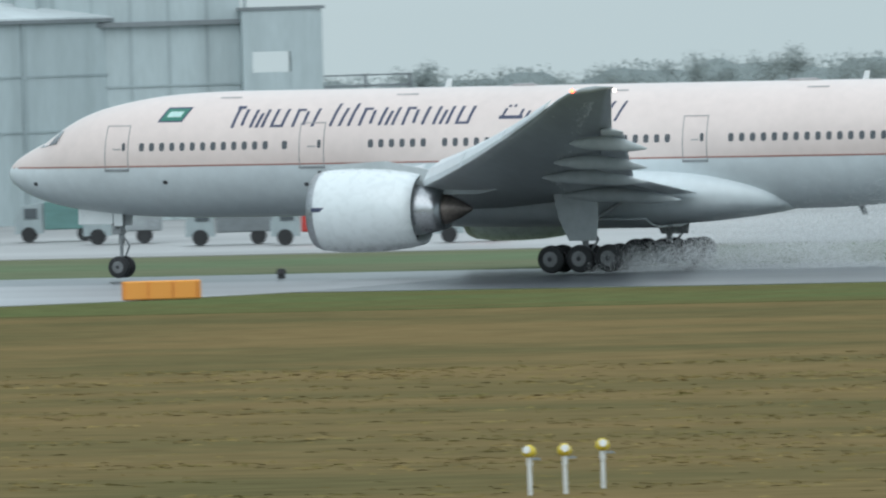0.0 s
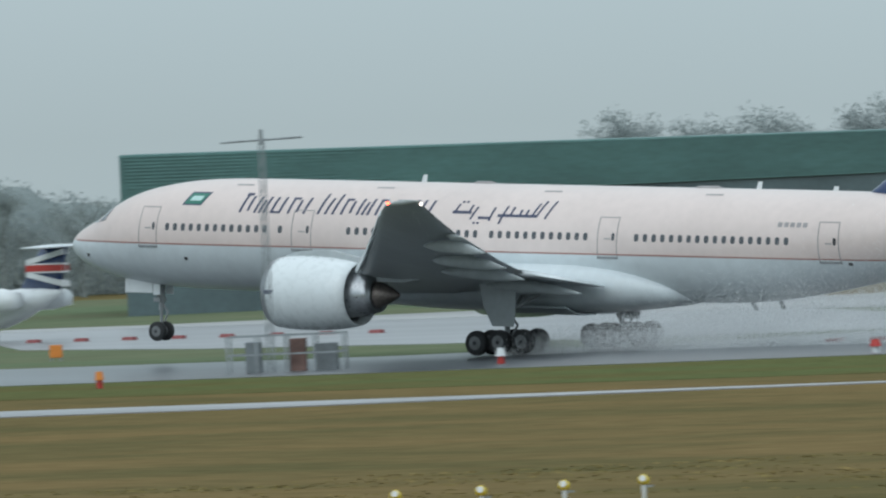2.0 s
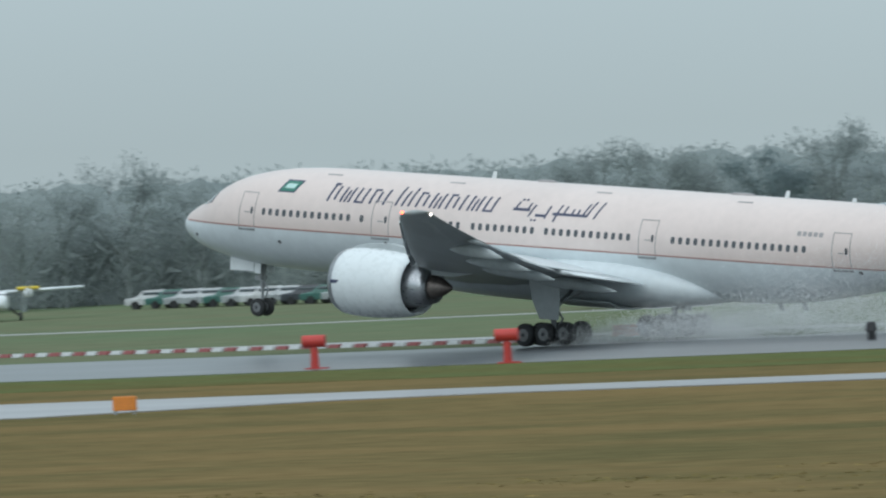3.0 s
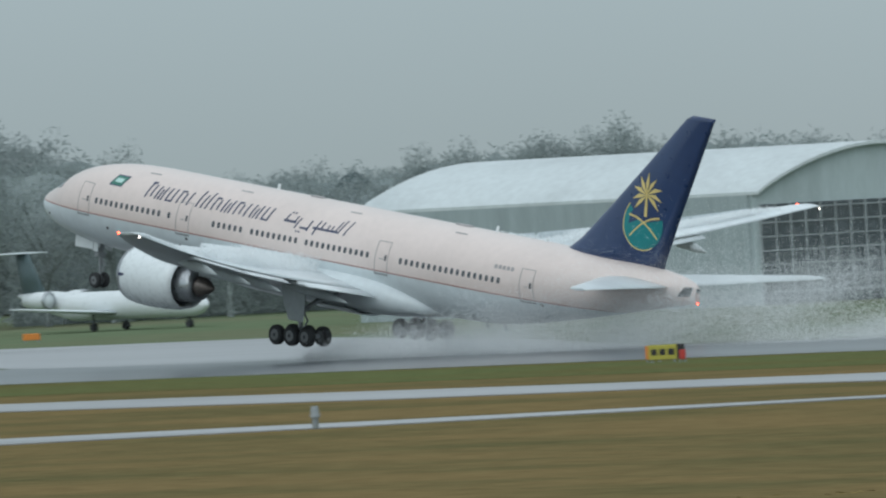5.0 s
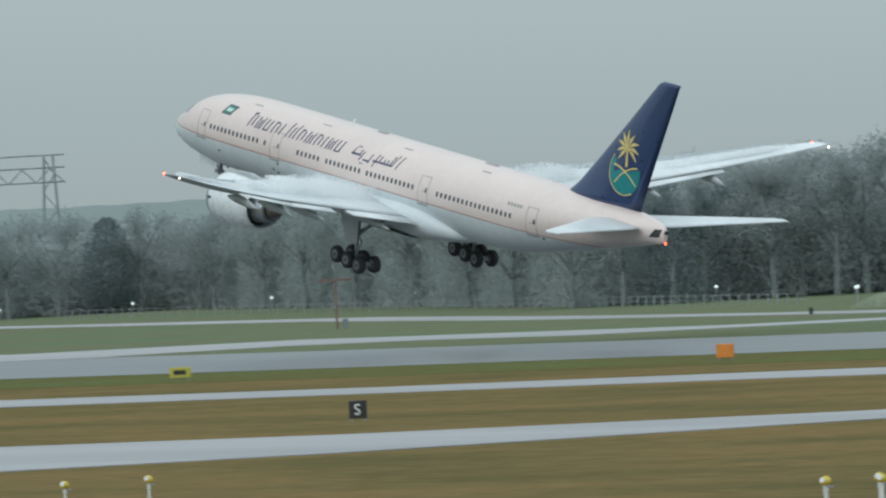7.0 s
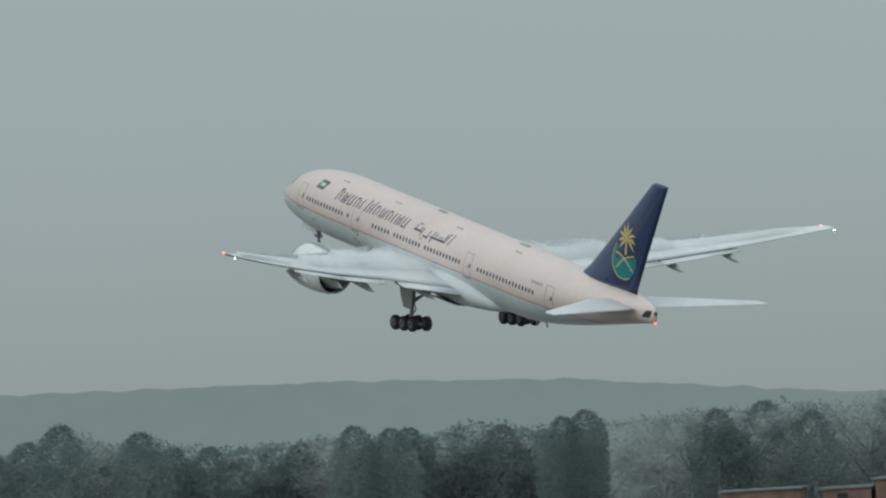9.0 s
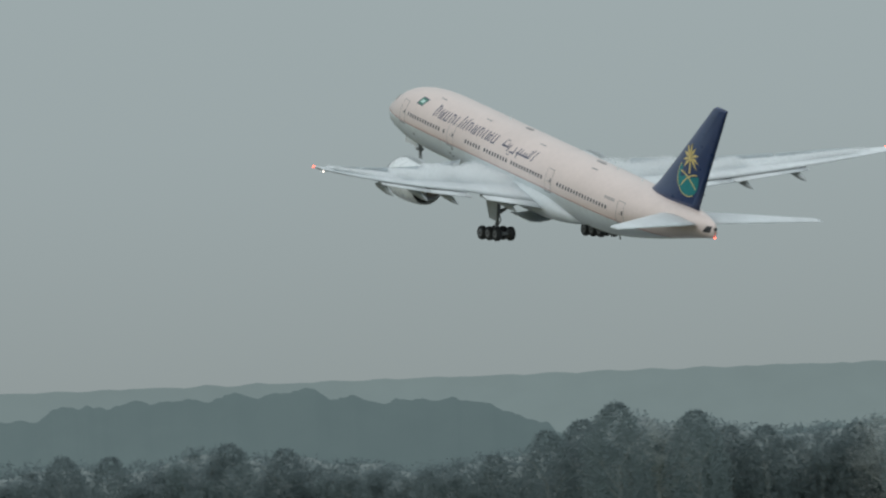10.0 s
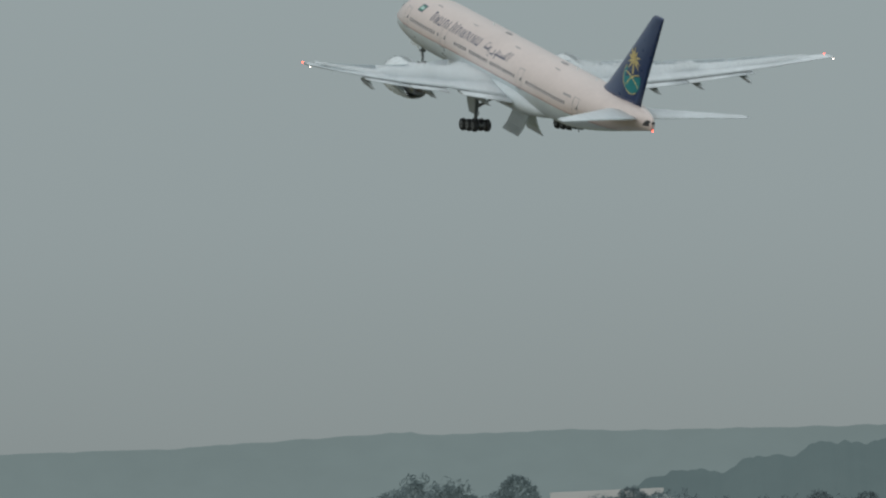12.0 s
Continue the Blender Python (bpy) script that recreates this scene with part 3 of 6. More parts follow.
    part("core_cowl", spin([(23.6, 1.30), (24.6, 1.27), (25.4, 1.18), (26.1, 1.05), (26.55, 0.93), (26.5, 0.86)], 40, "x", c), M_METAL, engine, "bare metal core cowl", smooth=True)
    part("exhaust_plug", spin([(26.0, 0.80), (26.6, 0.68), (27.2, 0.45), (27.75, 0.14), (27.85, 0.02)], 32, "x", c), M_HOT, engine, "heat-stained exhaust cone", smooth=True)
    rings = []
    for x, w, lo, hi in ((20.6, 0.05, 5.16, 5.2), (21.6, 0.22, 4.9, 5.42), (23.5, 0.3, 4.5, 5.5), (25.0, 0.3, 4.2, 5.2), (26.6, 0.28, 3.9, 4.9), (28.2, 0.2, 3.9, 4.7), (30.2, 0.05, 4.3, 4.6)):
        rings.append([(x - GX, ey + w * k, z) for k, z in ((-1, lo), (-1, (lo + hi) / 2), (-0.6, hi), (0.6, hi), (1, (lo + hi) / 2), (1, lo))])
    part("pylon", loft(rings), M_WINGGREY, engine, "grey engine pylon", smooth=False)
    if side < 0:
        bm = bmesh.new()
        for k in range(1):
            box(bm, (20.45 - GX, ey - 1.93, ez - 0.02), (21.25 - GX, ey - 1.85, ez + 0.18), 0.01)
        part("nacelle_mark", bm, M_INK, engine, "small dark rectangular mark")
    # tailplane
    ts = [(1.0, 54.6, 61.2, 7.35), (2.4, 55.7, 61.55, 7.42), (6.5, 58.95, 62.75, 7.74), (10.3, 61.9, 63.8, 8.02), (10.7, 62.5, 63.95, 8.05)]
    bm = surface(ts, 0.8, side, -0.07)
    part("tailplane", bm, M_WINGTOP, plane, "pale horizontal tailplane", smooth=True)

# fin
rings = []
for z, a, b in ((8.1, 49.9, 59.7), (9.05, 51.3, 59.9), (9.6, 52.05, 60.1), (12.0, 54.55, 60.95), (15.0, 57.55, 62.1), (18.35, 60.85, 63.35), (18.62, 61.4, 63.5)):
    c = b - a
    rings.append([(a + u * c - GX, v * c * 0.85, z) for u, v in FOIL])
for ring in rings:
    for i, p in enumerate(ring):
        ring[i] = (p[0], p[1] if i <= 7 else -rings[rings.index(ring)][14 - i][1], p[2])
fin = part("fin", loft(rings), M_BLUE, plane, "dark blue swept tail fin", smooth=True)


def fin_y(x, z):
    a = 51.3 + (z - 9.05) * 1.02
    b = 59.9 + (z - 9.05) * 0.362
    u = min(1.0, max(0.0, (x - a) / (b - a)))
    for (u0, v0), (u1, v1) in zip(FOIL[:7], FOIL[1:8]):
        if u1 <= u <= u0:
            return (v0 + (u - u0) / (u1 - u0) * (v1 - v0)) * (b - a) * 0.85
    return 0.0


def fin_patch(outline, out, side):
    bm = bmesh.new()
    f1 = [bm.verts.new((x - GX, side * (fin_y(x, z) + out), z)) for x, z in outline]
    f2 = [bm.verts.new((x - GX, side * (fin_y(x, z) - 0.05), z)) for x, z in outline]
    bm.faces.new(f1)
    for i in range(len(f1)):
        j = (i + 1) % len(f1)
        bm.faces.new((f1[i], f2[i], f2[j], f1[j]))
    return bm


for side in (-1, 1):
    cx, cz, rx, rz = 57.95, 11.25, 1.62, 1.75

    def arc(a0, a1, r0, r1, dx=0.0, n=22):
        strips = []
        for i in range(n):
            quad = []
            for a, r in ((a0 + (a1 - a0) * i / n, r0), (a0 + (a1 - a0) * (i + 1) / n, r0), (a0 + (a1 - a0) * (i + 1) / n, r1), (a0 + (a1 - a0) * i / n, r1)):
                quad.append((cx + dx + rx * r * math.cos(radians(a)), cz + rz * r * math.sin(radians(a))))
            strips.append(quad)
        return strips
    part("crescent", merge([fin_patch(q, 0.02, side) for q in arc(140, 372, 0.01, 1.0)], True), M_TEAL, fin, "teal emblem disc on the fin")
    part("crescent_rim", merge([fin_patch(q, 0.03, side) for q in arc(138, 300, 0.97, 1.01)], True), M_GOLD, fin, "thin gold emblem rim")
    fronds = []
    for k in range(9):
        a = radians(-38 + k * 32)
        L = 1.42 if 1 < k < 7 else 1.25
        px, pz = 58.2, 13.1
        d, nrm = Vector((math.cos(a), math.sin(a))), Vector((-math.sin(a), math.cos(a)))
        pts = [Vector((px, pz)) + d * L * u + nrm * w for u, w in ((0.0, 0.02), (0.55, 0.17), (1.0, 0.0), (0.55, -0.1))]
        pts[2].y -= 0.22 * abs(math.cos(a))
        fronds.append(fin_patch([(p.x, p.y) for p in pts], 0.036, side))
    part("palm_fronds", merge(fronds), M_GOLD, fin, "gold fan of pointed strokes")
    part("palm_stem", fin_patch([(58.07, 11.7), (58.29, 11.7), (58.28, 13.1), (58.12, 13.1)], 0.034, side), M_GOLD, fin)
    for s in (-1, 1):
        curve = []
        for i in range(8):
            q = []
            for u, w in ((i / 8, -0.06), ((i + 1) / 8, -0.06), ((i + 1) / 8, 0.06), (i / 8, 0.06)):
                q.append((58.05 + s * (-1.1 + 2.35 * u), 10.35 + 1.7 * u * (1.55 - 0.75 * u) - 0.0 + w))
            curve.append(fin_patch(q, 0.034, side))
        part("crossed_stroke", merge(curve), M_GOLD, fin, "curved gold stroke")
bm = spin([(62.75, 0.05), (62.95, 0.16), (63.1, 0.12)], 16, "x", (-GX, 0, 7.55))
part("exhaust_outlet", bm, M_DARK, plane, "dark auxiliary exhaust outlet")
part("tail_notch", patch([(61.75, 7.05), (62.6, 7.15), (62.75, 7.75), (62.2, 7.7)], 0.02), M_DARK, fuselage, "dark exhaust opening in the tail cone")
bm = bmesh.new()
bmesh.ops.create_icosphere(bm, subdivisions=2, radius=0.07, matrix=Matrix.Translation((63.02 - GX, 0, 6.72)))
part("tail_lamp", bm, M_REDGLOW, plane, "glowing tail lamp")


# landing gear
def wheel_parts(parent, x, y, z, r, w):
    prof = [(-w * 0.5, r * 0.55), (-w * 0.5, r * 0.86), (-w * 0.36, r * 0.97), (-w * 0.12, r), (w * 0.12, r), (w * 0.36, r * 0.97), (w * 0.5, r * 0.86), (w * 0.5, r * 0.55)]
    part("tyre", spin(prof, 28, "y", (x, y, z)), M_RUBBER, parent, smooth=True)
    rim = spin([(-w * 0.52, r * 0.2), (-w * 0.54, r * 0.42), (-w * 0.505, r * 0.55), (w * 0.505, r * 0.55), (w * 0.54, r * 0.42), (w * 0.52, r * 0.2)], 20, "y", (x, y, z))
    part("rim", rim, M_RIM, parent, smooth=False)
    part("hub_cap", spin([(-w * 0.58, r * 0.05), (-w * 0.58, r * 0.17), (w * 0.58, r * 0.17), (w * 0.58, r * 0.05)], 12, "y", (x, y, z)), M_DARK, parent)


NX = 5.75 - GX
bm = bmesh.new()
rod(bm, (NX, 0, 0.55), (NX, 0, 1.9), 0.09)
rod(bm, (NX, 0, 1.6), (NX + 0.1, 0, 3.3), 0.15)
rod(bm, (NX, -0.45, 0.48), (NX, 0.45, 0.48), 0.08)
rod(bm, (NX + 0.05, 0, 2.1), (NX - 1.2, 0, 3.3), 0.07)
rod(bm, (NX + 0.22, 0, 1.0), (NX + 0.42, 0, 1.5), 0.05)
rod(bm, (NX + 0.42, 0, 1.5), (NX + 0.12, 0, 1.95), 0.05)
box(bm, (NX - 0.35, -0.32, 2.05), (NX + 0.12, 0.32, 2.3), 0.03)
ngear = part("nose_gear", bm, M_STRUT, plane, "grey nose gear leg")
for y in (-0.36, 0.36):
    wheel_parts(ngear, NX, y, 0.47, 0.53, 0.34)
bm = bmesh.new()
for y in (-0.36, 0.36):
    rod(bm, (NX - 0.16, y * 0.6, 2.2), (NX - 0.3, y * 0.6, 2.2), 0.09, 0.11, 12)
part("taxi_lamp", bm, M_RIM, ngear, "round taxi lamps")
for y in (-0.62, 0.62):
    part("gear_door", boxes(((NX - 1.95, y - 0.03, 2.55), (NX - 0.15, y + 0.03, 3.3)), bevel=0.01), M_WHITE, plane, "white nose gear door")
    part("gear_door", boxes(((NX - 0.1, y - 0.03, 2.45), (NX + 0.35, y + 0.03, 3.1)), bevel=0.01), M_WHITE, plane, "white nose gear door")

MAIN, BAY = [], []
for side in (-1, 1):
    y = side * 5.49
    bm = bmesh.new()
    rod(bm, (0.1, y, 0.95), (0.1, y, 2.2), 0.15)
    rod(bm, (0.1, y, 1.9), (0.2, y * 1.02, 4.0), 0.23)
    rod(bm, (0.1, y, 2.0), (-0.5, side * 3.0, 3.2), 0.11)
    rod(bm, (0.1, y, 2.3), (1.9, side * 4.0, 3.6), 0.10)
    rod(bm, (0.35, y, 1.05), (0.75, y, 1.6), 0.06)
    rod(bm, (0.75, y, 1.6), (0.35, y, 2.1), 0.06)
    leg = part("main_gear", bm, M_STRUT, plane, "grey main gear leg with drag braces")
    # The door's darker grey holds the shade below the wing.
    bm = loft([[(x0, y + side * (0.5 + dz), z), (x1, y + side * (0.5 + dz), z), (x1, y + side * (0.56 + dz), z), (x0, y + side * (0.56 + dz), z)] for x0, x1, z, dz in ((-0.5, 0.85, 1.55, 0.0), (-1.0, 1.0, 2.6, 0.08), (-1.2, 1.1, 3.9, 0.2))])
    part("gear_door", bm, M_WINGGREY, plane, "main gear leg door with shade in its grey")
    bogie = new("bogie")
    bogie.parent = plane
    tagged(bogie, "six-wheel bogie")
    bogie.location = (0.1, y, 0.72)
    bm = bmesh.new()
    rod(bm, (-1.6, 0, 0), (1.6, 0, 0), 0.14)
    for x in (-1.45, 0.0, 1.45):
        rod(bm, (x, -0.72, 0), (x, 0.72, 0), 0.09)
        box(bm, (x - 0.2, -0.3, -0.12), (x + 0.2, 0.3, 0.16), 0.03)
    rod(bm, (0, 0, 0), (0, 0, 1.05), 0.13)
    part("bogie_beam", bm, M_STRUT, bogie, "grey bogie beam and axles")
    for x in (-1.45, 0.0, 1.45):
        for yy in (-0.70, 0.70):
            wheel_parts(bogie, x, yy, 0.0, 0.66, 0.5)
    MAIN.append((bogie, y))
    # the large body door: hinged near the keel, it swings down after lift-off
    hinge = new("bay_door")
    hinge.parent = plane
    hinge.location = (0.4, side * 0.35, 2.12)
    rings = []
    for yy, dz in ((0.0, 0.0), (1.0, -0.02), (2.0, 0.1), (2.9, 0.42)):
        rings.append([(-2.0, side * yy, dz), (1.9, side * yy, dz), (1.9, side * yy, dz - 0.09), (-2.0, side * yy, dz - 0.09)])
    part("bay_door_panel", loft(rings), M_BELLY, hinge, "grey-white main gear bay door")
    BAY.append((hinge, side))

FLIGHT = [  # seconds, x, height of the main wheels, nose-up pitch, lean
    (0.0, -218.85, 0.00, 0.46, 0.06),
    (0.5, -256.82, 0.00, 0.51, 0.05),
    (1.0, -295.12, 0.00, 0.61, 0.17),
    (1.5, -333.77, 0.00, 1.97, -0.04),
    (2.0, -373.01, 0.00, 3.02, -0.17),
    (2.5, -412.83, 0.00, 3.96, -0.14),
    (3.0, -453.04, 0.00, 5.13, -0.01),
    (3.2, -469.25, 0.00, 5.56, 0.01),
    (4.8, -601.72, 0.79, 9.15, -0.70),
    (5.0, -618.49, 1.13, 9.52, -0.74),
    (5.5, -660.54, 2.10, 10.29, -0.86),
    (6.0, -702.68, 3.38, 10.77, -0.76),
    (6.5, -744.88, 5.05, 11.24, -0.49),
    (7.0, -787.47, 7.16, 11.80, -0.24),
    (7.5, -830.32, 9.70, 12.51, -0.02),
    (7.7, -847.51, 10.80, 12.82, -0.05),
    (9.3, -987.52, 23.96, 14.70, -0.28),
    (9.5, -1004.71, 25.79, 14.84, -0.28),
    (10.0, -1047.68, 30.56, 15.22, -0.44),
    (10.5, -1090.84, 35.26, 15.45, -0.63),
    (11.0, -1133.93, 40.54, 15.51, -0.65),
    (11.5, -1177.13, 46.04, 15.68, -0.70),
    (12.0, -1220.40, 51.90, 15.72, -0.63),
]
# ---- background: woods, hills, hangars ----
# Wood colours are paled to stand for the haze in front of them.
M_BARK = mat("bark_paled_for_haze", (0.30, 0.335, 0.33), 0.9, vary=0.2, scale=2)
M_TWIG = thin("twigs_paled_for_haze", (0.36, 0.405, 0.40), vary=0.06, scale=0.3, island=0.05)
M_PINE = thin("needles_paled_for_haze", (0.225, 0.28, 0.29), vary=0.08, scale=0.3, island=0.05)
# Cladding and trim colours are lightened to stand for haze.
M_CLAD = mat("grey_metal_cladding", (0.43, 0.50, 0.51), 0.55, vary=0.07, scale=0.6, stretch=(3, 3, 0.3))
M_CLADD = mat("darker_grey_cladding", (0.345, 0.405, 0.415), 0.55, vary=0.08, scale=0.6, stretch=(3, 3, 0.3))
M_ROOFL = mat("pale_sheet_roof", (0.58, 0.63, 0.64), 0.5, vary=0.07, scale=0.4)
M_TRIM = mat("dark_roof_trim", (0.20, 0.225, 0.235), 0.6, vary=0.1)
M_TEALCLAD = mat("green_sheet_cladding", (0.115, 0.235, 0.22), 0.5, vary=0.1, scale=0.5, stretch=(0.5, 0.5, 2))
M_TEALDARK = mat("dark_slate_cladding", (0.10, 0.145, 0.155), 0.55, vary=0.1, scale=0.5)
M_BRICK = mat("red_brick", (0.25, 0.155, 0.13), 0.85, vary=0.2, scale=1.5)
M_RED = mat("signal_red_paint", (0.50, 0.045, 0.035), 0.5, vary=0.1, scale=2)
M_ORANGE = mat("signal_orange_paint", (0.72, 0.24, 0.035), 0.5, vary=0.1, scale=2)
M_YELLOW = mat("signal_yellow_paint", (0.72, 0.55, 0.05), 0.5, vary=0.1, scale=2)
M_BLACKP = mat("black_panel", (0.02, 0.02, 0.022), 0.5, vary=0.2)
M_PWHITE = mat("white_panel_paint", (0.72, 0.74, 0.74), 0.5, vary=0.06, scale=2)
M_STEEL = mat("galvanised_steel", (0.33, 0.36, 0.37), 0.5, metal=0.3, vary=0.12, scale=3)
M_GLASSB = glass("dark_window_glass", (0.06, 0.075, 0.085), 0.15)
M_SIGNRED = glow("lit_red_sign", (0.68, 0.10, 0.06), 0.16)
# Faint added glow in the yellow panels, which look unlit.
M_SIGNYEL = glow("yellow_panel_glow", (0.42, 0.38, 0.06), 0.03)
# Faint added glow brightens the orange marker board.
M_SIGNORA = glow("orange_board_glow", (0.72, 0.30, 0.05), 0.06)


# Distance mist is put into the surface itself as a glow.
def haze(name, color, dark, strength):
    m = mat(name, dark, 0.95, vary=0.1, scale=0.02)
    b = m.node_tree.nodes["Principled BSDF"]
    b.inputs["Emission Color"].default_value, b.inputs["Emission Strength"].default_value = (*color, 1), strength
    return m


M_FAR = haze("ridge_with_mist_glow", (0.168, 0.222, 0.226), (0.05, 0.06, 0.06), 1.0)
M_MID = haze("hill_with_mist_glow", (0.088, 0.131, 0.141), (0.05, 0.06, 0.055), 1.0)


def spot(az, d):
    return -d * math.sin(radians(az)), d * math.cos(radians(az))


def profile(rows, az):
    if az <= rows[0][0]:
        return rows[0][1]
    for (a, p), (b, q) in zip(rows, rows[1:]):
        if a <= az <= b:
            return p + (q - p) * (az - a) / max(1e-6, b - a)
    return rows[-1][1]


def ground_z(d):
    k = min(1.0, max(0.0, (d - 1560) / 1400))
    return -32 * k * k * (3 - 2 * k)


# bare winter trees, unit height 10 m
def tree_shape(rng, spread, limbs, twigs, tri, conifer=False):
    tr = bmesh.new()
    rod(tr, (0, 0, -0.3), (rng.uniform(-0.2, 0.2), rng.uniform(-0.2, 0.2), 5.0), 0.28, 0.14, 7)
    tips = []
    for i in range(limbs):
        a, z = rng.uniform(0, math.tau), rng.uniform(2.2, 6.0)
        l = spread * rng.uniform(0.5, 0.95) * (1.15 - 0.05 * z)
        tip = Vector((l * math.cos(a), l * math.sin(a), min(9.2, z + rng.uniform(1.5, 3.8))))
        rod(tr, (0, 0, min(z, 4.9)), tip, 0.10, 0.03, 5)
        tips.append(tip)
        for j in range(2):
            t2 = tip + Vector((rng.uniform(-1.2, 1.2), rng.uniform(-1.2, 1.2), rng.uniform(0.2, 1.2)))
            rod(tr, tip.lerp(Vector((0, 0, z)), 0.3), t2, 0.04, 0.015, 4)
            tips.append(t2)
    tips.append(Vector((0, 0, 9.0)))
    verts, faces = [], []
    for i in range(twigs):
        if conifer:
            z = 1.2 + 8.8 * rng.random() ** 1.2
            rad = spread * math.sqrt(max(0.0, 1 - ((z - 4.6) / 5.5) ** 2)) * rng.uniform(0.45, 1.0)
            a = rng.uniform(0, math.tau)
            p = Vector((rad * math.cos(a), rad * math.sin(a), z - 0.25 * rad))
        else:
            ball = Vector((rng.gauss(0, 1), rng.gauss(0, 1), rng.gauss(0, 0.75))).normalized() * 1.1 * rng.random() ** 0.55
            p = rng.choice(tips) + ball - Vector((0, 0, 0.25))
            if rng.random() < 0.33:
                p = Vector((rng.gauss(0, spread * 0.42), rng.gauss(0, spread * 0.42), rng.uniform(0.3, 6.5)))
        d = Vector((rng.gauss(0, 1), rng.gauss(0, 1), rng.gauss(0.5, 0.8))).normalized() * tri * rng.uniform(0.8, 1.7)
        s = d.cross(Vector((rng.gauss(0, 1), rng.gauss(0, 1), rng.gauss(0, 1)))).normalized() * tri * 0.42
        k = len(verts)
        verts += [p - d - s * 0.4, p + s, p + d]
        faces.append((k, k + 1, k + 2))
    me = bpy.data.meshes.new("crown")
    me.from_pydata(verts, [], faces)
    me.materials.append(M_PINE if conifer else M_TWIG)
    return tr, me


def tree(rng, spread, limbs, twigs, tri, conifer=False):
    tr, me = tree_shape(rng, spread, limbs, twigs, tri, conifer)
    name = "pine_tree" if conifer else "bare_tree"
    ob = thing(name, "dark pine with a ragged crown in the far wood" if conifer else "leafless winter tree with fine grey twigs", "tree", group="woods behind the airfield")
    part("trunk", tr, M_BARK, ob)
    c = new("crown", me)
    c.parent = ob
    return ob


rng = random.Random(5)
KINDS = [tree(rng, 3.2, 10, 4800, 0.15), tree(rng, 3.8, 13, 5400, 0.15), tree(rng, 2.7, 9, 4500, 0.15), tree(rng, 3.4, 12, 5400, 0.15)]
PINES = [tree(rng, 3.0, 3, 4500, 0.2, True), tree(rng, 3.3, 6, 4500, 0.2)]
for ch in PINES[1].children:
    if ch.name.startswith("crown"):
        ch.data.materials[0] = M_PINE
USED = set()


def plant(kind, x, y, z, height, turn):
    m = pose(x, y, z, 0, 0, turn) @ Matrix.Diagonal((height / 10 * 1.05, height / 10 * 1.05, height / 10, 1))
    if kind.name not in USED:
        USED.add(kind.name)
        kind.matrix_basis = m
        return kind
    c = copy_thing(kind, Matrix.Identity(4))
    c.matrix_basis = m
    return c


WOOD_A = [(20.2, 8.6), (20.7, 8.8), (21.21, 8.7), (21.47, 7.8), (21.57, 8.5), (22.02, 8.0), (22.43, 8.0), (29.44, 7.6), (29.64, 8.5), (29.85, 7.8), (35.49, 8.1), (35.58, 8.0), (35.74, 8.8), (35.74, 8.8), (35.94, 10.0), (35.98, 9.9), (36.33, 9.4), (36.68, 9.6), (36.98, 10.0), (37.39, 10.0), (37.69, 10.9), (39.77, 10.6), (40.17, 10.7), (40.65, 10.9), (41.06, 11.0), (41.49, 10.4)]
WOOD_B = [(31.71, 9.8), (31.8, 12.3), (31.97, 13.1), (32.13, 12.2), (32.27, 10.3), (32.39, 12.3), (32.54, 13.3), (32.65, 12.3)]
WOOD_C = [(41.91, 11.6), (42.19, 8.4), (42.46, 11.5), (44.52, 12.6), (45.06, 13.0), (45.89, 14.6), (47.12, 14.2), (47.45, 12.7), (47.81, 12.7), (48.14, 12.4), (48.97, 14.4), (49.17, 15.7)]
WOOD_D = [(47.4, 13.7), (47.79, 13.1), (48.37, 12.6), (48.55, 13.5), (48.69, 15.2), (48.97, 15.8), (49.15, 17.4), (49.45, 17.4), (49.7, 17.0), (49.93, 18.9), (50.28, 18.9), (50.43, 20.0), (50.55, 18.3), (50.73, 16.6), (50.74, 17.2), (50.98, 15.7), (51.42, 15.1), (51.68, 15.3), (52.02, 15.4), (52.28, 15.7), (52.44, 13.7), (52.72, 14.2), (54.0, 13.6), (55.8, 12.6)]
WOOD_E = [(52.43, 14.8), (53.07, 14.1), (53.45, 14.1), (53.93, 11.9), (54.16, 12.6), (54.21, 13.4), (54.34, 11.5), (54.46, 12.9), (54.72, 12.3), (55.28, 11.3), (55.61, 11.8), (55.91, 12.2), (56.89, 13.3), (56.9, 12.9), (57.33, 13.6), (57.43, 13.1), (57.81, 12.9), (57.82, 12.7), (58.21, 13.1), (58.34, 12.6)]
WOOD_F = [(58.52, 13.2), (58.82, 12.6), (59.33, 11.9), (59.58, 13.6), (59.84, 12.0), (60.14, 12.6), (60.7, 11.6), (61.1, 13.5), (61.45, 15.5), (61.84, 11.3), (62.33, 8.6), (63.3, 13.8), (63.67, 11.4), (63.91, 12.2), (64.12, 13.2), (64.27, 11.4), (64.64, 14.2), (64.81, 13.5), (65.08, 12.8), (65.15, 11.8), (65.3, 15.8), (65.31, 15.8), (65.53, 14.4), (65.73, 17.3), (65.74, 17.5), (66.0, 12.5), (66.86, 13.6)]


def recede(rows, az):
    """The wood's edge draws back towards the far field at its western end."""
    return 225.0 * min(1.0, max(0.0, (az - 53.6) / 1.7)) if rows is WOOD_D else 0.0


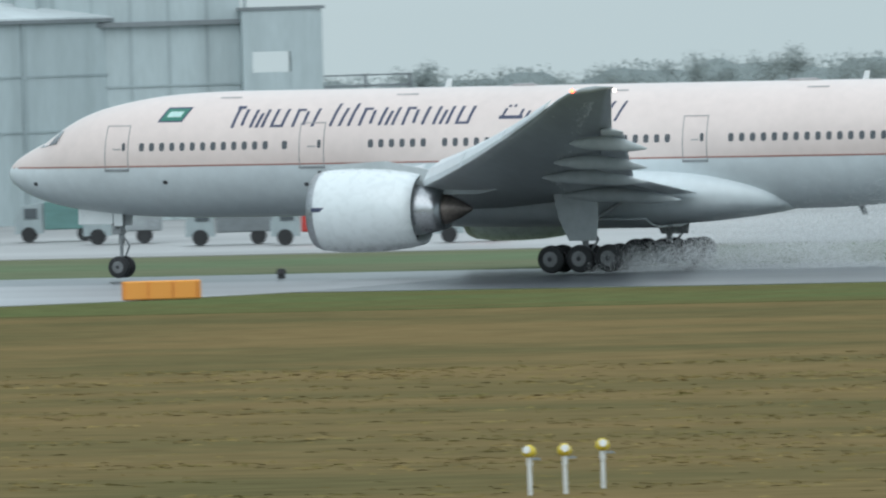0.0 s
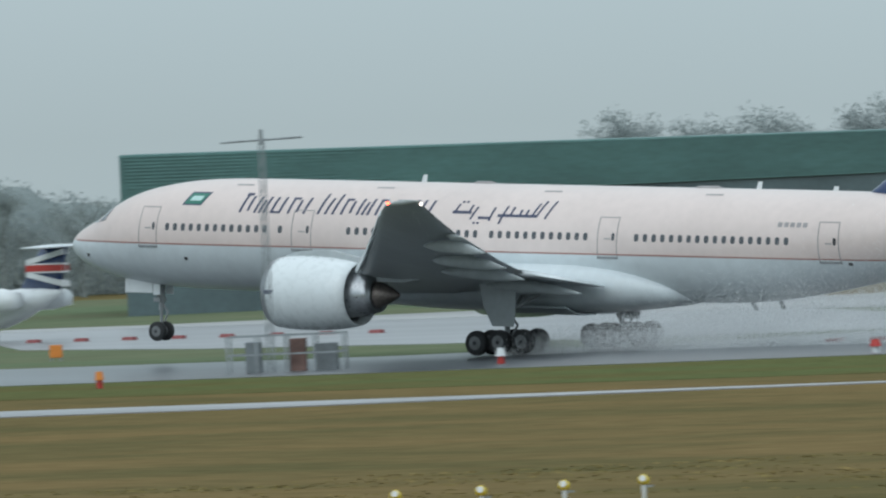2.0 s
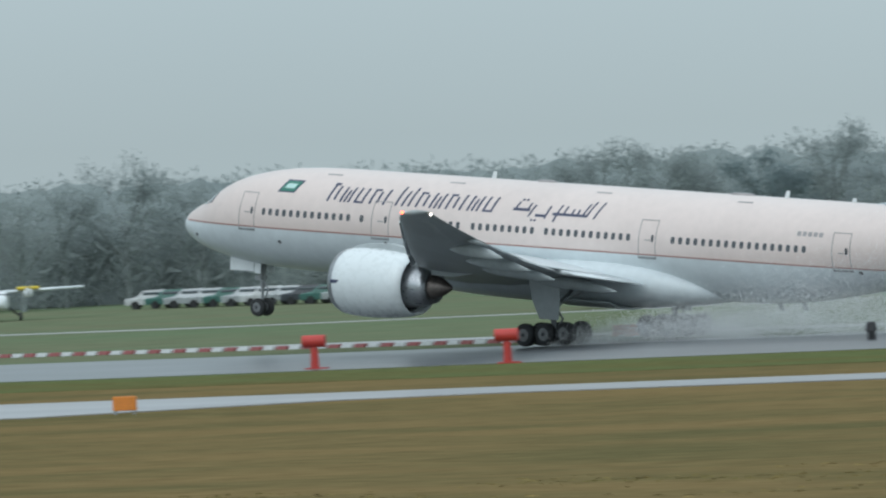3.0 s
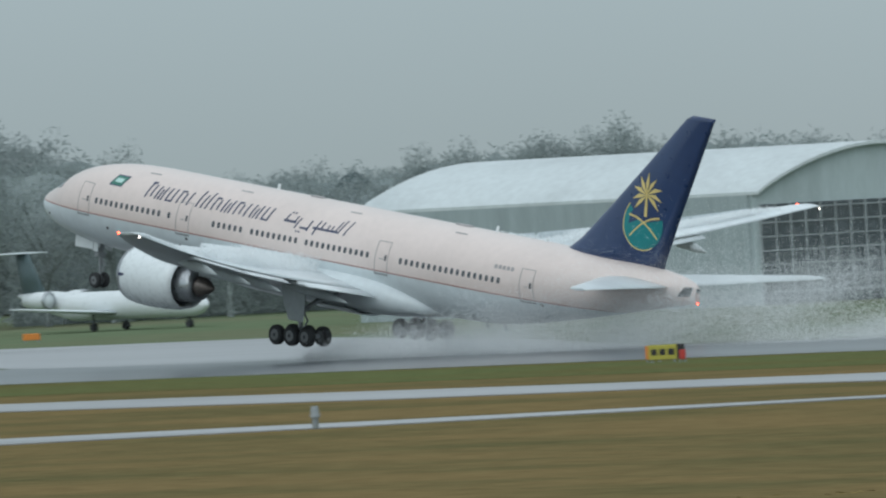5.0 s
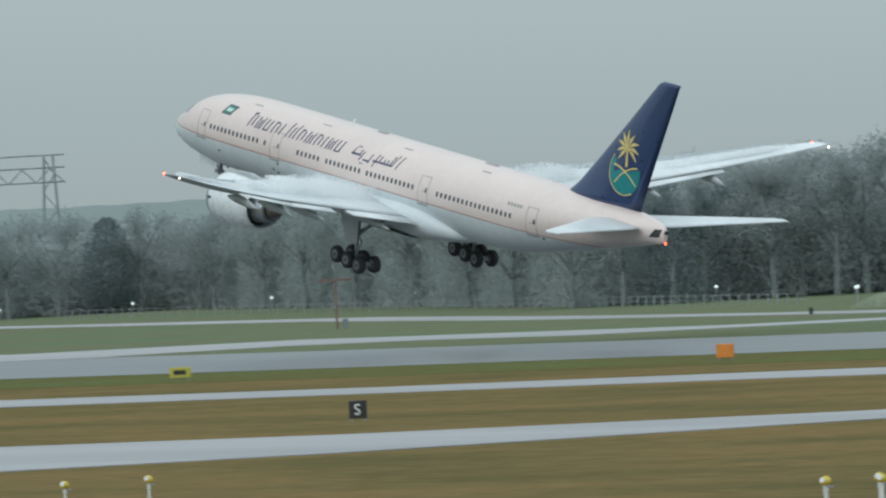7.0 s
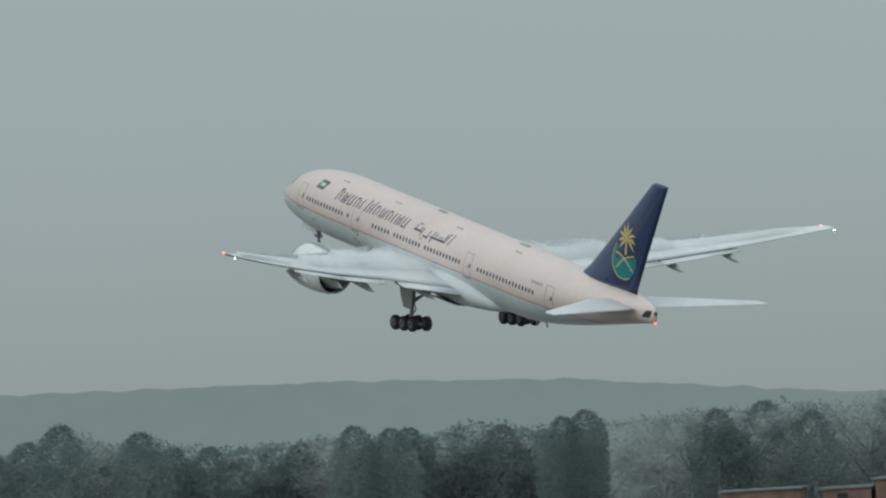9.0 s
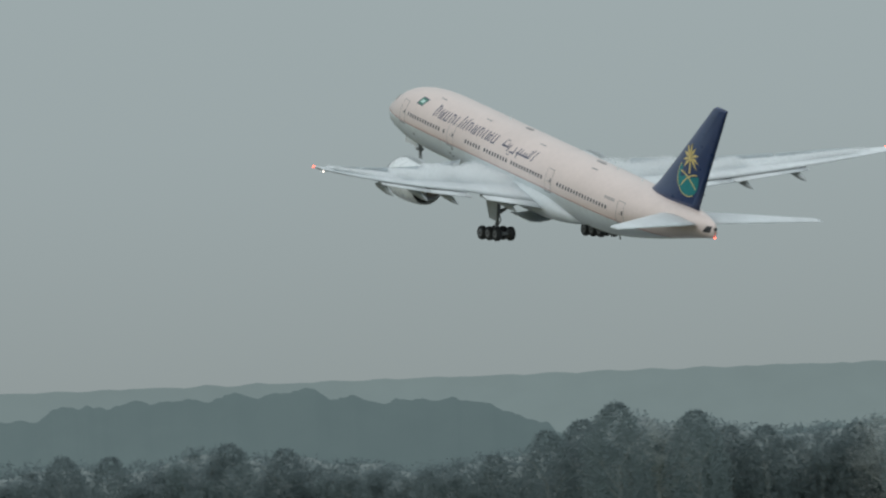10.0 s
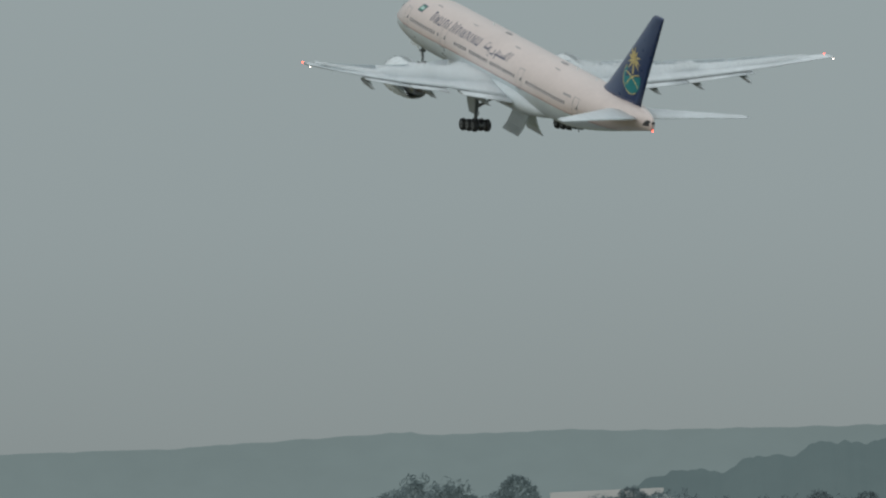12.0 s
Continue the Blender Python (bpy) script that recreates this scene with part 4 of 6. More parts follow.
rng = random.Random(11)
for rows, dist, a0, a1, step, deep, pines in ((WOOD_A, 1010, 19.8, 26.0, 0.36, 1, 0.0), (WOOD_A, 1010, 29.3, 43.0, 0.26, 1, 0.05), (WOOD_B, 1040, 31.2, 33.1, 0.24, 1, 0.0), (WOOD_C, 1130, 41.5, 49.2, 0.24, 1, 0.05),
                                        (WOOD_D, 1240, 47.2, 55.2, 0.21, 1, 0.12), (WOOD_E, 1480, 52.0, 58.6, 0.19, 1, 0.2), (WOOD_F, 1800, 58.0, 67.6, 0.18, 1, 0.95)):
    for row in range(deep):
        az = a0
        while az < a1:
            az += step * rng.uniform(0.6, 1.4)
            top = profile(rows, az)
            d = dist + row * 14 + rng.uniform(-6, 6) + recede(rows, az)
            gz = ground_z(d)
            h = (top - gz) * (rng.uniform(0.86, 1.03) if row == 0 else rng.uniform(0.92, 1.06))
            if h < 2.5:
                continue
            x, y = spot(az, d)
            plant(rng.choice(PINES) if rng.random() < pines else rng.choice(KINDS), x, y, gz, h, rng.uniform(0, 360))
# single trees that stand out
for x, y, z, kind in ((-452.4, 812.5, 9.8, 0), (-448.1, 814.9, 11.3, 0), (-938.1, 748.3, 14.8, 1), (-935.4, 751.7, 14.9, 1), (-932.0, 755.9, 14.8, 1), (-1458.7, 873.0, 13.4, 0), (-1460.3, 870.4, 12.7, 0),
                      (-1474.3, 846.4, 13.1, 0), (-1471.9, 850.6, 12.5, 0), (-1544.4, 710.4, 16.0, 0), (-1550.0, 698.2, 17.6, 1), (-1537.3, 836.2, 15.6, 2), (-1532.1, 845.7, 14.0, 2), (-1139.9, 812.8, 13.2, 1)):
    gz = ground_z(math.hypot(x, y))
    plant(PINES[0] if kind == 2 else PINES[kind], x, y, gz, z - gz, 40 * kind)


# dense undergrowth, stems and twigs closing the woods, finer towards the tops
def thicket(rows, dist, a0, a1, depth, count, twigs):
    r = np.random.default_rng(int(dist))
    az = r.uniform(a0, a1, count)
    d = dist - 7 + r.uniform(0, depth, count) + np.array([recede(rows, p) for p in az])
    k = np.clip((d - 1560) / 1400, 0, 1)
    gz = -32 * k * k * (3 - 2 * k)
    crest = np.interp(az, [p for p, _ in rows], [q for _, q in rows]) - gz
    lump = np.array([noise.noise((p * 4.5, q * 0.05, 1.0)) + 0.6 * noise.noise((p * 12.0, q * 0.08, 4.0)) + 0.3 * noise.noise((p * 30.0, q * 0.1, 7.0)) for p, q in zip(az, d)])
    h = r.random(count) ** 0.8
    z = gz + crest * h * (0.93 + 0.10 * lump)
    P = np.stack([-d * np.sin(np.radians(az)), d * np.cos(np.radians(az)), z], 1)
    size = (1.05 - 0.72 * h)[:, None] * dist / 1100
    u = r.normal(0, 1, (count, 3)) + (0, 0, 0.6)
    u *= size * r.uniform(0.6, 1.2, (count, 1)) / np.linalg.norm(u, axis=1)[:, None]
    w = r.normal(0, 1, (count, 3))
    w *= 0.36 * size / np.linalg.norm(w, axis=1)[:, None]
    V = np.concatenate([P - u - w, P + w, P + u], 0)
    i = np.arange(count)
    me = bpy.data.meshes.new("undergrowth")
    me.from_pydata(V.tolist(), [], np.stack([i, i + count, i + 2 * count], 1).tolist())
    me.materials.append(twigs)
    tagged(new("undergrowth", me), "tangled bare undergrowth and twigs of the winter wood", "undergrowth", kind="stuff")


# the closed mass of stems and branches that the eye cannot part, deep inside the woods
# Solid filler paled for haze, so gaps in the woods stay mid-toned.
M_DEEP = mat("branches_paled_for_haze", (0.235, 0.27, 0.265), 0.95, vary=0.07, scale=0.25, second=(0.20, 0.235, 0.235), bump=0.5, bump_scale=1.5, stretch=(1, 1, 0.4))


def deep_wood(rows, dist, a0, a1):
    bm = bmesh.new()
    n, up = int((a1 - a0) / 0.05), 16
    prev = None
    for i in range(n + 1):
        az = a0 + (a1 - a0) * i / n
        gz = ground_z(dist)
        lump = noise.noise((az * 4.5, dist * 0.05, 1.0)) + 0.6 * noise.noise((az * 12.0, dist * 0.08, 4.0)) + 0.3 * noise.noise((az * 30.0, dist * 0.1, 7.0))
        crest = (profile(rows, az) - gz) * (0.87 + 0.10 * lump)
        cur = []
        for j in range(up + 1):
            h = j / up
            z = gz - 0.3 + (crest + 0.3) * (1 - (1 - h) ** 1.25)
            d = dist - 1.0 + 9.0 * h ** 2.2 + 2.4 * noise.noise((az * 14.0, z * 0.25, dist)) + 1.0 * noise.noise((az * 40.0, z * 0.7, dist + 5.0)) + recede(rows, az)
            x, y = spot(az, d)
            cur.append(bm.verts.new((x, y, z)))
        x, y = spot(az, dist + 34 + recede(rows, az))
        cur.append(bm.verts.new((x, y, gz - 0.3)))
        if prev:
            for j in range(up + 1):
                bm.faces.new((prev[j], cur[j], cur[j + 1], prev[j + 1]))
        prev = cur
    tagged(part("deep_wood", bm, M_DEEP, smooth=True), "dense hazy mass of bare stems and branches in the wood", "wood", kind="stuff")


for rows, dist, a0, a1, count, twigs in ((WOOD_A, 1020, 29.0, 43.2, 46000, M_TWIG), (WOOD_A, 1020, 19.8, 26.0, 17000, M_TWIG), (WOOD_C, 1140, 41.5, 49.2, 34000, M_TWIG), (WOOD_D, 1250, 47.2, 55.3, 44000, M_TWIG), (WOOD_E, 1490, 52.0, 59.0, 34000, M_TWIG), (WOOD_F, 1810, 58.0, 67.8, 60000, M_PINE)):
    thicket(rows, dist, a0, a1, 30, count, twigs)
    deep_wood(rows, dist, a0, a1)


# hills, with the mist put into their colour and glow
def ridge(name, rows, dist, a0, a1, material, label, rough):
    bm = bmesh.new()
    n = 420
    prev = None
    for i in range(n + 1):
        az = a0 + (a1 - a0) * i / n
        z = profile(rows, az) + rough * (noise.noise((az * 9, dist, 0)) + 0.35 * noise.noise((az * 31, dist, 3)) + 0.15 * noise.noise((az * 85, dist, 5)))
        x, y = spot(az, dist)
        x2, y2 = spot(az, dist + 260)
        x0, y0 = spot(az, dist - 120)
        cur = [bm.verts.new((x0, y0, -40)), bm.verts.new((x, y, z)), bm.verts.new((x2, y2, -40))]
        if prev:
            bm.faces.new((prev[0], cur[0], cur[1], prev[1]))
            bm.faces.new((prev[1], cur[1], cur[2], prev[2]))
        prev = cur
    tagged(part(name, bm, material, smooth=True), label, "hill", kind="structure")


HILL = [(61.59, 10.1), (61.72, 11.3), (61.76, 13.7), (61.96, 16.8), (62.01, 18.4), (62.21, 19.9), (62.44, 20.5), (62.47, 19.4), (62.81, 23.1), (63.32, 22.6), (63.64, 22.3), (63.75, 21.8), (63.83, 22.7), (64.06, 20.5), (64.16, 19.7), (64.21, 20.0), (64.32, 17.5), (64.61, 17.7), (64.82, 13.1)]
FAR = [(56.14, 12.9), (57.92, 15.6), (59.17, 25.5), (60.18, 29.1), (61.19, 30.5), (64.15, 33.8), (64.82, 35.0), (65.01, 35.9), (65.73, 36.2), (65.77, 37.5), (66.85, 35.2), (67.61, 35.8)]
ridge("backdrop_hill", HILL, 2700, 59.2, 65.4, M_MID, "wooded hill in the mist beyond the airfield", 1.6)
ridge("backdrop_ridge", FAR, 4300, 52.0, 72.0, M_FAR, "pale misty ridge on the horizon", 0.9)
# Plain slab added so that the roof strip doesn't float.
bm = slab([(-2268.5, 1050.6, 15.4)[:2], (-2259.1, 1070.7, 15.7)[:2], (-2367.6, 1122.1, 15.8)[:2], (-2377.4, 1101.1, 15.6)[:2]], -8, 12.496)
tagged(part("backdrop_slab", bm, M_MID), "plain misty slab added below the pale sheeted roofs", "bank", kind="structure")
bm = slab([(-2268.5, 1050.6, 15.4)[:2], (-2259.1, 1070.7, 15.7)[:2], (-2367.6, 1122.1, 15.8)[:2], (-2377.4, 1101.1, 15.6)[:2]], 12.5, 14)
# The roofs glow faintly as well, in place of mist.
tagged(part("polytunnels", bm, haze("sheeting_with_mist_glow", (0.33, 0.36, 0.35), (0.3, 0.3, 0.3), 0.66)), "pale sheeted roofs in the misty valley", "roofs", kind="structure")


# hangars: corner nearest the viewer, ridge along local x, gable along local y
def hall(name, label, x, y, rz, width, length, eave, apex, wall, roof, bays=6, skylights=0, band=None):
    ob = thing(name, label, "hangar", pose(x, y, 0, 0, 0, rz))
    bm = bmesh.new()
    for x0 in (0.0, length - 0.3):
        a = [bm.verts.new(p) for p in ((x0, 0, 0), (x0, width, 0), (x0, width, eave), (x0, width / 2, apex), (x0, 0, eave))]
        b = [bm.verts.new((v.co.x + 0.3, v.co.y, v.co.z)) for v in a]
        bm.faces.new(a)
        bm.faces.new(b[::-1])
        for i in range(5):
            j = (i + 1) % 5
            bm.faces.new((a[i], b[i], b[j], a[j]))
    box(bm, (0.3, 0, 0), (length - 0.3, 0.3, eave))
    box(bm, (0.3, width - 0.3, 0), (length - 0.3, width, eave))
    part("wall", bm, wall, ob)
    for s in (0, 1):
        y0 = -0.25 if s == 0 else width + 0.25
        z0 = eave - 0.1
        bm = loft([[(xx, y0, z0), (xx, width / 2, apex + 0.02), (xx, width / 2, apex + 0.25), (xx, y0, z0 + 0.22)] for xx in (-0.2, length + 0.2)])
        r = part("roof", bm, roof, ob, "pale sheet-metal roof slope")
        if skylights and s == 0:
            for i in range(skylights):
                for j in range(5):
                    u, v = (i + 0.5 + 0.25 * (j % 2)) / skylights * length, (j + 0.6) / 5.5
                    yy, zz = v * width / 2, eave + v * (apex - eave) + 0.3
                    sl = (apex - eave) / (width / 2)
                    dy = 0.5
                    bm = loft([[(u, yy - dy, zz - dy * sl), (u, yy + dy, zz + dy * sl), (u, yy + dy, zz + dy * sl + 0.06), (u, yy - dy, zz - dy * sl + 0.06)], [(u + 1.4, yy - dy, zz - dy * sl), (u + 1.4, yy + dy, zz + dy * sl), (u + 1.4, yy + dy, zz + dy * sl + 0.06), (u + 1.4, yy - dy, zz - dy * sl + 0.06)]])
                    part("skylight", bm, M_CLADD, r)
        part("gutter", boxes(((-0.2, y0 - 0.12, z0 - 0.12), (length + 0.2, y0 + 0.1, z0 + 0.1))), M_TRIM, ob)
    for i in range(bays + 1):
        xx = i * (length - 0.3) / bays
        part("pilaster", boxes(((xx, -0.18, 0), (xx + 0.35, 0, eave - 0.15))), M_CLADD, ob)
    for z in (eave * 0.45, eave * 0.72):
        part("sheeting_rail", boxes(((0.4, -0.07, z), (length - 0.4, 0, z + 0.12))), M_CLADD, ob)
    verge = bmesh.new()
    for a, b in (((-0.3, -0.2, eave), (-0.3, width / 2, apex + 0.2)), ((-0.3, width / 2, apex + 0.2), (-0.3, width + 0.2, eave))):
        rod(verge, a, b, 0.16, seg=6)
    part("verge_trim", verge, M_TRIM, ob)
    if band:
        # The band's red is lightened for haze like the cladding.
        part("gable_band", boxes(((-0.1, 0.6, band[0]), (0, width - 0.6, band[1]))), mat("pale_red_sheet", (0.38, 0.315, 0.295), 0.6, vary=0.08, scale=0.6), ob, "pale red band on the gable")
    return ob


H1 = hall("hangar", "large grey gabled hangar with skylights in its pale roof", -382.1, 736.8, 80, 19.5, 62, 11.4, 18.2, M_CLAD, M_ROOFL, 7, 10, (7.6, 9.2))
part("gable_sign", boxes(((-0.14, 8.2, 12.2), (0, 9.2, 13.2)), ((-0.14, 9.6, 11.9), (0, 10.4, 13.5)), ((-0.14, 10.8, 12.2), (0, 11.8, 13.2))), M_CLADD, H1, "small dark gable sign")
hall("hangar", "grey metal hangar with a wide door and shallow gable", -335.8, 692.9, 68, 19.0, 46, 12.8, 14.9, M_CLAD, M_ROOFL, 5)
hall("shed", "low grey lean-to shed beside the hangars", -335.5, 665.2, 35, 8.0, 11, 10.9, 11.8, M_CLAD, M_ROOFL, 2)
ob = thing("hangar", "tall grey slab-sided hangar with stair tower", "hangar", pose(-325.6, 730.7, 0, 0, 0, 25.5))
part("wall", boxes(((0, 0, 0), (15.4, 22, 17.5)), bevel=0.05), M_CLAD, ob)
part("fascia", boxes(((-3, -0.5, 12.2), (17.0, 0, 12.5))), M_TRIM, ob)
part("column", boxes(((1.3, -1.1, 0), (2.7, 0, 17.6)), bevel=0.1), M_CLAD, ob, "round-edged service duct")
for i in range(6):
    part("panel_joint", boxes(((3.6 + i * 2.4, -0.08, 0), (3.8 + i * 2.4, 0, 17.3))), M_CLADD, ob)
for z in (5.0, 8.4):
    part("sheeting_rail", boxes(((3, -0.09, z), (17.1, 0, z + (0.8 if z < 6 else 0.12)))), M_CLADD, ob)
for lo, hi in (((15.4, -2.5, 0), (16.0, 0.2, 13.0)), ((16.0, -2.5, 10.4), (18.4, 0.2, 13.0)), ((18.4, -2.5, 0), (20.4, 0.2, 13.0)), ((16.0, -2.4, 0), (18.4, 0.1, 9.1))):
    part("tower_wall", boxes((lo, hi)), M_CLAD, ob, "stair tower wall beside a see-through opening")
part("tower_cap", boxes(((15.2, -2.6, 13.0), (20.6, 0.3, 13.2))), M_TRIM, ob)
part("gantry", boxes(((20.4, -1.0, 8.0), (26, -0.8, 8.15)), ((20.4, -1.0, 8.7), (26, -0.9, 8.8)), ((25.8, -1.0, 0), (26, -0.8, 8.8)), ((23, -1.0, 0), (23.2, -0.8, 8.8))), M_TRIM, ob, "dark steel gantry")

# long green building
gx0, gy0, _ = -513.1, 721.1, 11.3
gx1, gy1, _ = -454.7, 759.3, 10.2
L = math.hypot(gx1 - gx0, gy1 - gy0)
ob = thing("warehouse", "long dark green ribbed metal building", "building", pose(gx0, gy0, 0, 0, 0, math.degrees(math.atan2(gy1 - gy0, gx1 - gx0))))
part("wall", boxes(((0, 0, 0), (L, 30, 7.6))), M_TEALDARK, ob, "dark slate lower wall")
def roofline(x):
    return 11.2 - 0.85 * x / L


part("upper_wall", loft([[(x, -0.15, 7.6), (x, 30.2, 7.6), (x, 30.2, roofline(x)), (x, -0.15, roofline(x))] for x in (-0.1, L + 0.1)]), M_TEALCLAD, ob, "green upper wall")
for i in range(15):
    k = (i + 0.2) / 15
    part("slat", loft([[(x, -0.27, 7.6 + k * (roofline(x) - 7.6)), (x, -0.15, 7.6 + k * (roofline(x) - 7.6)), (x, -0.15, 7.6 + (k + 0.032) * (roofline(x) - 7.6)), (x, -0.27, 7.6 + (k + 0.032) * (roofline(x) - 7.6))] for x in (-0.15, L + 0.15)]), M_TEALCLAD, ob)
hall("shed", "far grey shed with a pale shallow roof", -476.1, 833.6, 128, 7.0, 9.5, 6.4, 8.1, M_CLAD, M_ROOFL, 2)

# arched hangar with a glazed door
ax0, ay0, _ = -717.7, 696.3, 8.5
ax1, ay1, _ = -708.0, 714.6, 8.3
W = math.hypot(ax1 - ax0, ay1 - ay0)
ob = thing("arched_hangar", "pale arched-roof hangar with tall glazed grid doors", "hangar", pose(ax0, ay0, 0, 0, 0, math.degrees(math.atan2(ay1 - ay0, ax1 - ax0))))


def arch(u):
    return 8.7 + 3.5 * math.sin(math.pi * min(1, max(0, u))) ** 0.85


front = [(W * i / 20, arch(i / 20)) for i in range(21)]
DEPTH = 36.5
bm = loft([[(x, yy, z) for x, z in [(0, 0)] + front + [(W, 0)]] for yy in (0, 0.4)])
part("front_wall", bm, M_CLAD, ob)
bm = loft([[(x - 0.62 * yy, yy, z + dz) for x, z, dz in [(a, b, 0.25) for a, b in front] + [(a, b, 0.0) for a, b in front[::-1]]] for yy in (-0.6, DEPTH)])
part("roof", bm, M_ROOFL, ob, "pale arched sheet roof")
bm = loft([[(-0.62 * yy + dx, yy, z) for dx, z in ((0, 0), (0.4, 0), (0.4, 8.7), (0, 8.7))] for yy in (0.4, DEPTH)])
part("side_wall", bm, M_CLADD, ob, "grey side wall")
part("door_opening", boxes(((0.6, -0.12, 0), (W * 0.74, -0.02, 7.9))), M_GLASSB, ob, "dark glazed hangar door")
for i in range(13):
    part("glazing_bar", boxes(((0.55 + i * (W * 0.74 - 0.6) / 12, -0.24, 0), (0.7 + i * (W * 0.74 - 0.6) / 12, -0.1, 7.9))), M_STEEL, ob)
for i in range(7):
    part("glazing_bar", boxes(((0.55, -0.23, 1.1 * i + 0.9), (W * 0.74, -0.1, 1.1 * i + 1.02))), M_STEEL, ob)

# low pale building beside the arched hangar
ob = thing("site_hut", "low pale building with a lower annex beside the arched hangar", "hut", pose(-715.9, 723.6, 0, 0, 0, 44.8))
part("wall", boxes(((1.7, 0, 0), (10.2, 6, 3.3))), M_CLAD, ob)
part("roof", boxes(((1.5, -0.25, 3.3), (10.4, 6.2, 3.85)), bevel=0.08), M_ROOFL, ob, "pale flat roof")
part("annex", boxes(((0, 0.4, 0), (1.7, 5, 2.75))), M_CLAD, ob)
part("annex_roof", boxes(((-0.1, 0.2, 2.75), (1.5, 5.2, 3.0)), bevel=0.04), M_ROOFL, ob, "pale lower roof")
for i in range(3):
    part("window", boxes(((2.6 + i * 2.6, -0.06, 1.2), (4.2 + i * 2.6, 0.0, 2.4))), M_GLASSB, ob)

# low brick buildings by the wood
bx, by, _ = -1213.7, 775.0, 0.2
ob = thing("terminal_shed", "low brick building under a pale flat roof", "building", pose(bx, by, 0, 0, 0, 53))
part("wall", boxes(((0, 0, 0), (20.4, 12, 4.0))), M_TEALDARK, ob, "dark wall")
part("roof", loft([[(x, -0.6, 3.9), (x + 2.2, 12, 5.0), (x + 2.2, 12, 5.25), (x, -0.6, 4.6)] for x in (-0.6, 20.8)]), M_ROOFL, ob, "pale overhanging roof")
# Windows added to the plain dark front.
for i in range(7):
    part("window", boxes(((1 + i * 2.8, -0.1, 0.9), (3.2 + i * 2.8, 0, 2.9))), M_GLASSB, ob)
for px, w, h in ((-9.5, 9, 3.4), (-15.5, 5.5, 2.6), (-27, 9.0, 2.9)):
    ob = thing("brick_building", "small red brick service building", "building", pose(bx, by, 0, 0, 0, 53) @ pose(px, -1.5, 0))
    part("wall", boxes(((0, 0, 0), (w, 8, h))), M_BRICK, ob)
    part("roof", boxes(((-0.3, -0.3, h), (w + 0.3, 8.3, h + 0.25))), M_TRIM, ob)
    part("door", boxes(((w * 0.3, -0.08, 0), (w * 0.3 + 1.2, 0, 2.1))), M_BLACKP, ob)

# ---- airfield markers ----
def sign(x, y, w, h, face, label, bars, ends=None, turn=None):
    rz = turn if turn is not None else math.degrees(math.atan2(-x, y)) * 0.75
    ob = thing("taxiway_sign", label, "sign", pose(x, y, 0.02, 0, 0, rz), group="airfield signs")
    part("panel", boxes(((-w / 2, -0.15, 0.18), (w / 2, 0.15, h)), bevel=0.03), face, ob)
    for s in (-0.4, 0.4):
        part("leg", boxes(((s * w - 0.05, -0.05, 0), (s * w + 0.05, 0.05, 0.2))), M_STEEL, ob)
    if ends:
        part("end_panel", boxes(((w / 2, -0.15, 0.18), (w / 2 + ends[0], 0.15, h)), bevel=0.03), ends[1], ob)
    for u0, u1, m in bars:
        part("legend_bar", boxes(((-w / 2 + u0 * w, -0.17, 0.18 + 0.3 * (h - 0.18)), (-w / 2 + u1 * w, -0.145, 0.18 + 0.72 * (h - 0.18)))), m, ob)
    return ob


LEG = [(0.08 + 0.085 * i, 0.145 + 0.085 * i, M_PWHITE) for i in range(10)]
ob = thing("marker_board", "long low orange marker board on the grass", "marker", pose(-225.8, 524.2, 0.02, 0, 0, 18))
part("board", boxes(((-1.75, -0.35, 0.05), (1.75, 0.35, 0.88)), bevel=0.05), M_SIGNORA, ob, "bright orange board")
for i in range(4):
    part("rib", boxes(((-1.7 + i * 1.1, -0.39, 0.1), (-1.62 + i * 1.1, -0.345, 0.84))), M_ORANGE, ob)
sign(-237.2, 508.2, 5.1, 1.12, M_SIGNRED, "long red mandatory sign with unreadable pale legend", LEG, (1.6, M_BLACKP))
sign(-312.5, 525.5, 4.4, 1.0, M_SIGNRED, "red mandatory sign with pale bars and black end", LEG)
sign(-315.6, 527.2, 0.9, 1.0, M_BLACKP, "small black location sign with yellow bar", [(0.2, 0.8, M_SIGNYEL)])
sign(-225.8, 503.5, 0.95, 0.95, M_SIGNYEL, "small yellow sign with black centre bar", [(0.3, 0.6, M_BLACKP)])
sign(-268.2, 464.5, 1.2, 1.2, M_SIGNRED, "red holding-point sign with pale bars", [(0.3, 0.42, M_PWHITE), (0.55, 0.75, M_PWHITE)])
sign(-270.0, 465.4, 0.7, 1.15, M_ORANGE, "orange box beside a red sign", [])
sign(-545.5, 521.3, 1.7, 1.05, M_SIGNYEL, "yellow direction sign with black bars", [(0.1, 0.3, M_BLACKP), (0.4, 0.6, M_BLACKP), (0.7, 0.92, M_BLACKP)], (0.45, M_BLACKP))
sign(-547.6, 522.5, 0.9, 1.0, M_ORANGE, "orange equipment box beside a yellow sign", [])
sign(-542.9, 520.4, 0.35, 0.75, M_RED, "small red box beside a yellow sign", [])
sign(-526.5, 438.3, 0.65, 1.2, M_SIGNYEL, "yellow sign panel on the grass", [(0.25, 0.7, M_BLACKP)])
sign(-527.6, 438.9, 0.6, 1.2, M_ORANGE, "orange sign back on the grass", [])
ob = sign(-565.8, 400.8, 0.95, 1.15, M_BLACKP, "small black location sign with a pale letter S", [])
words = bpy.data.curves.new("letter", "FONT")
words.body, words.size, words.align_x, words.extrude = "S", 0.85, "CENTER", 0.01
words.materials.append(M_PWHITE)
letter = new("letter", words)
letter.parent = ob
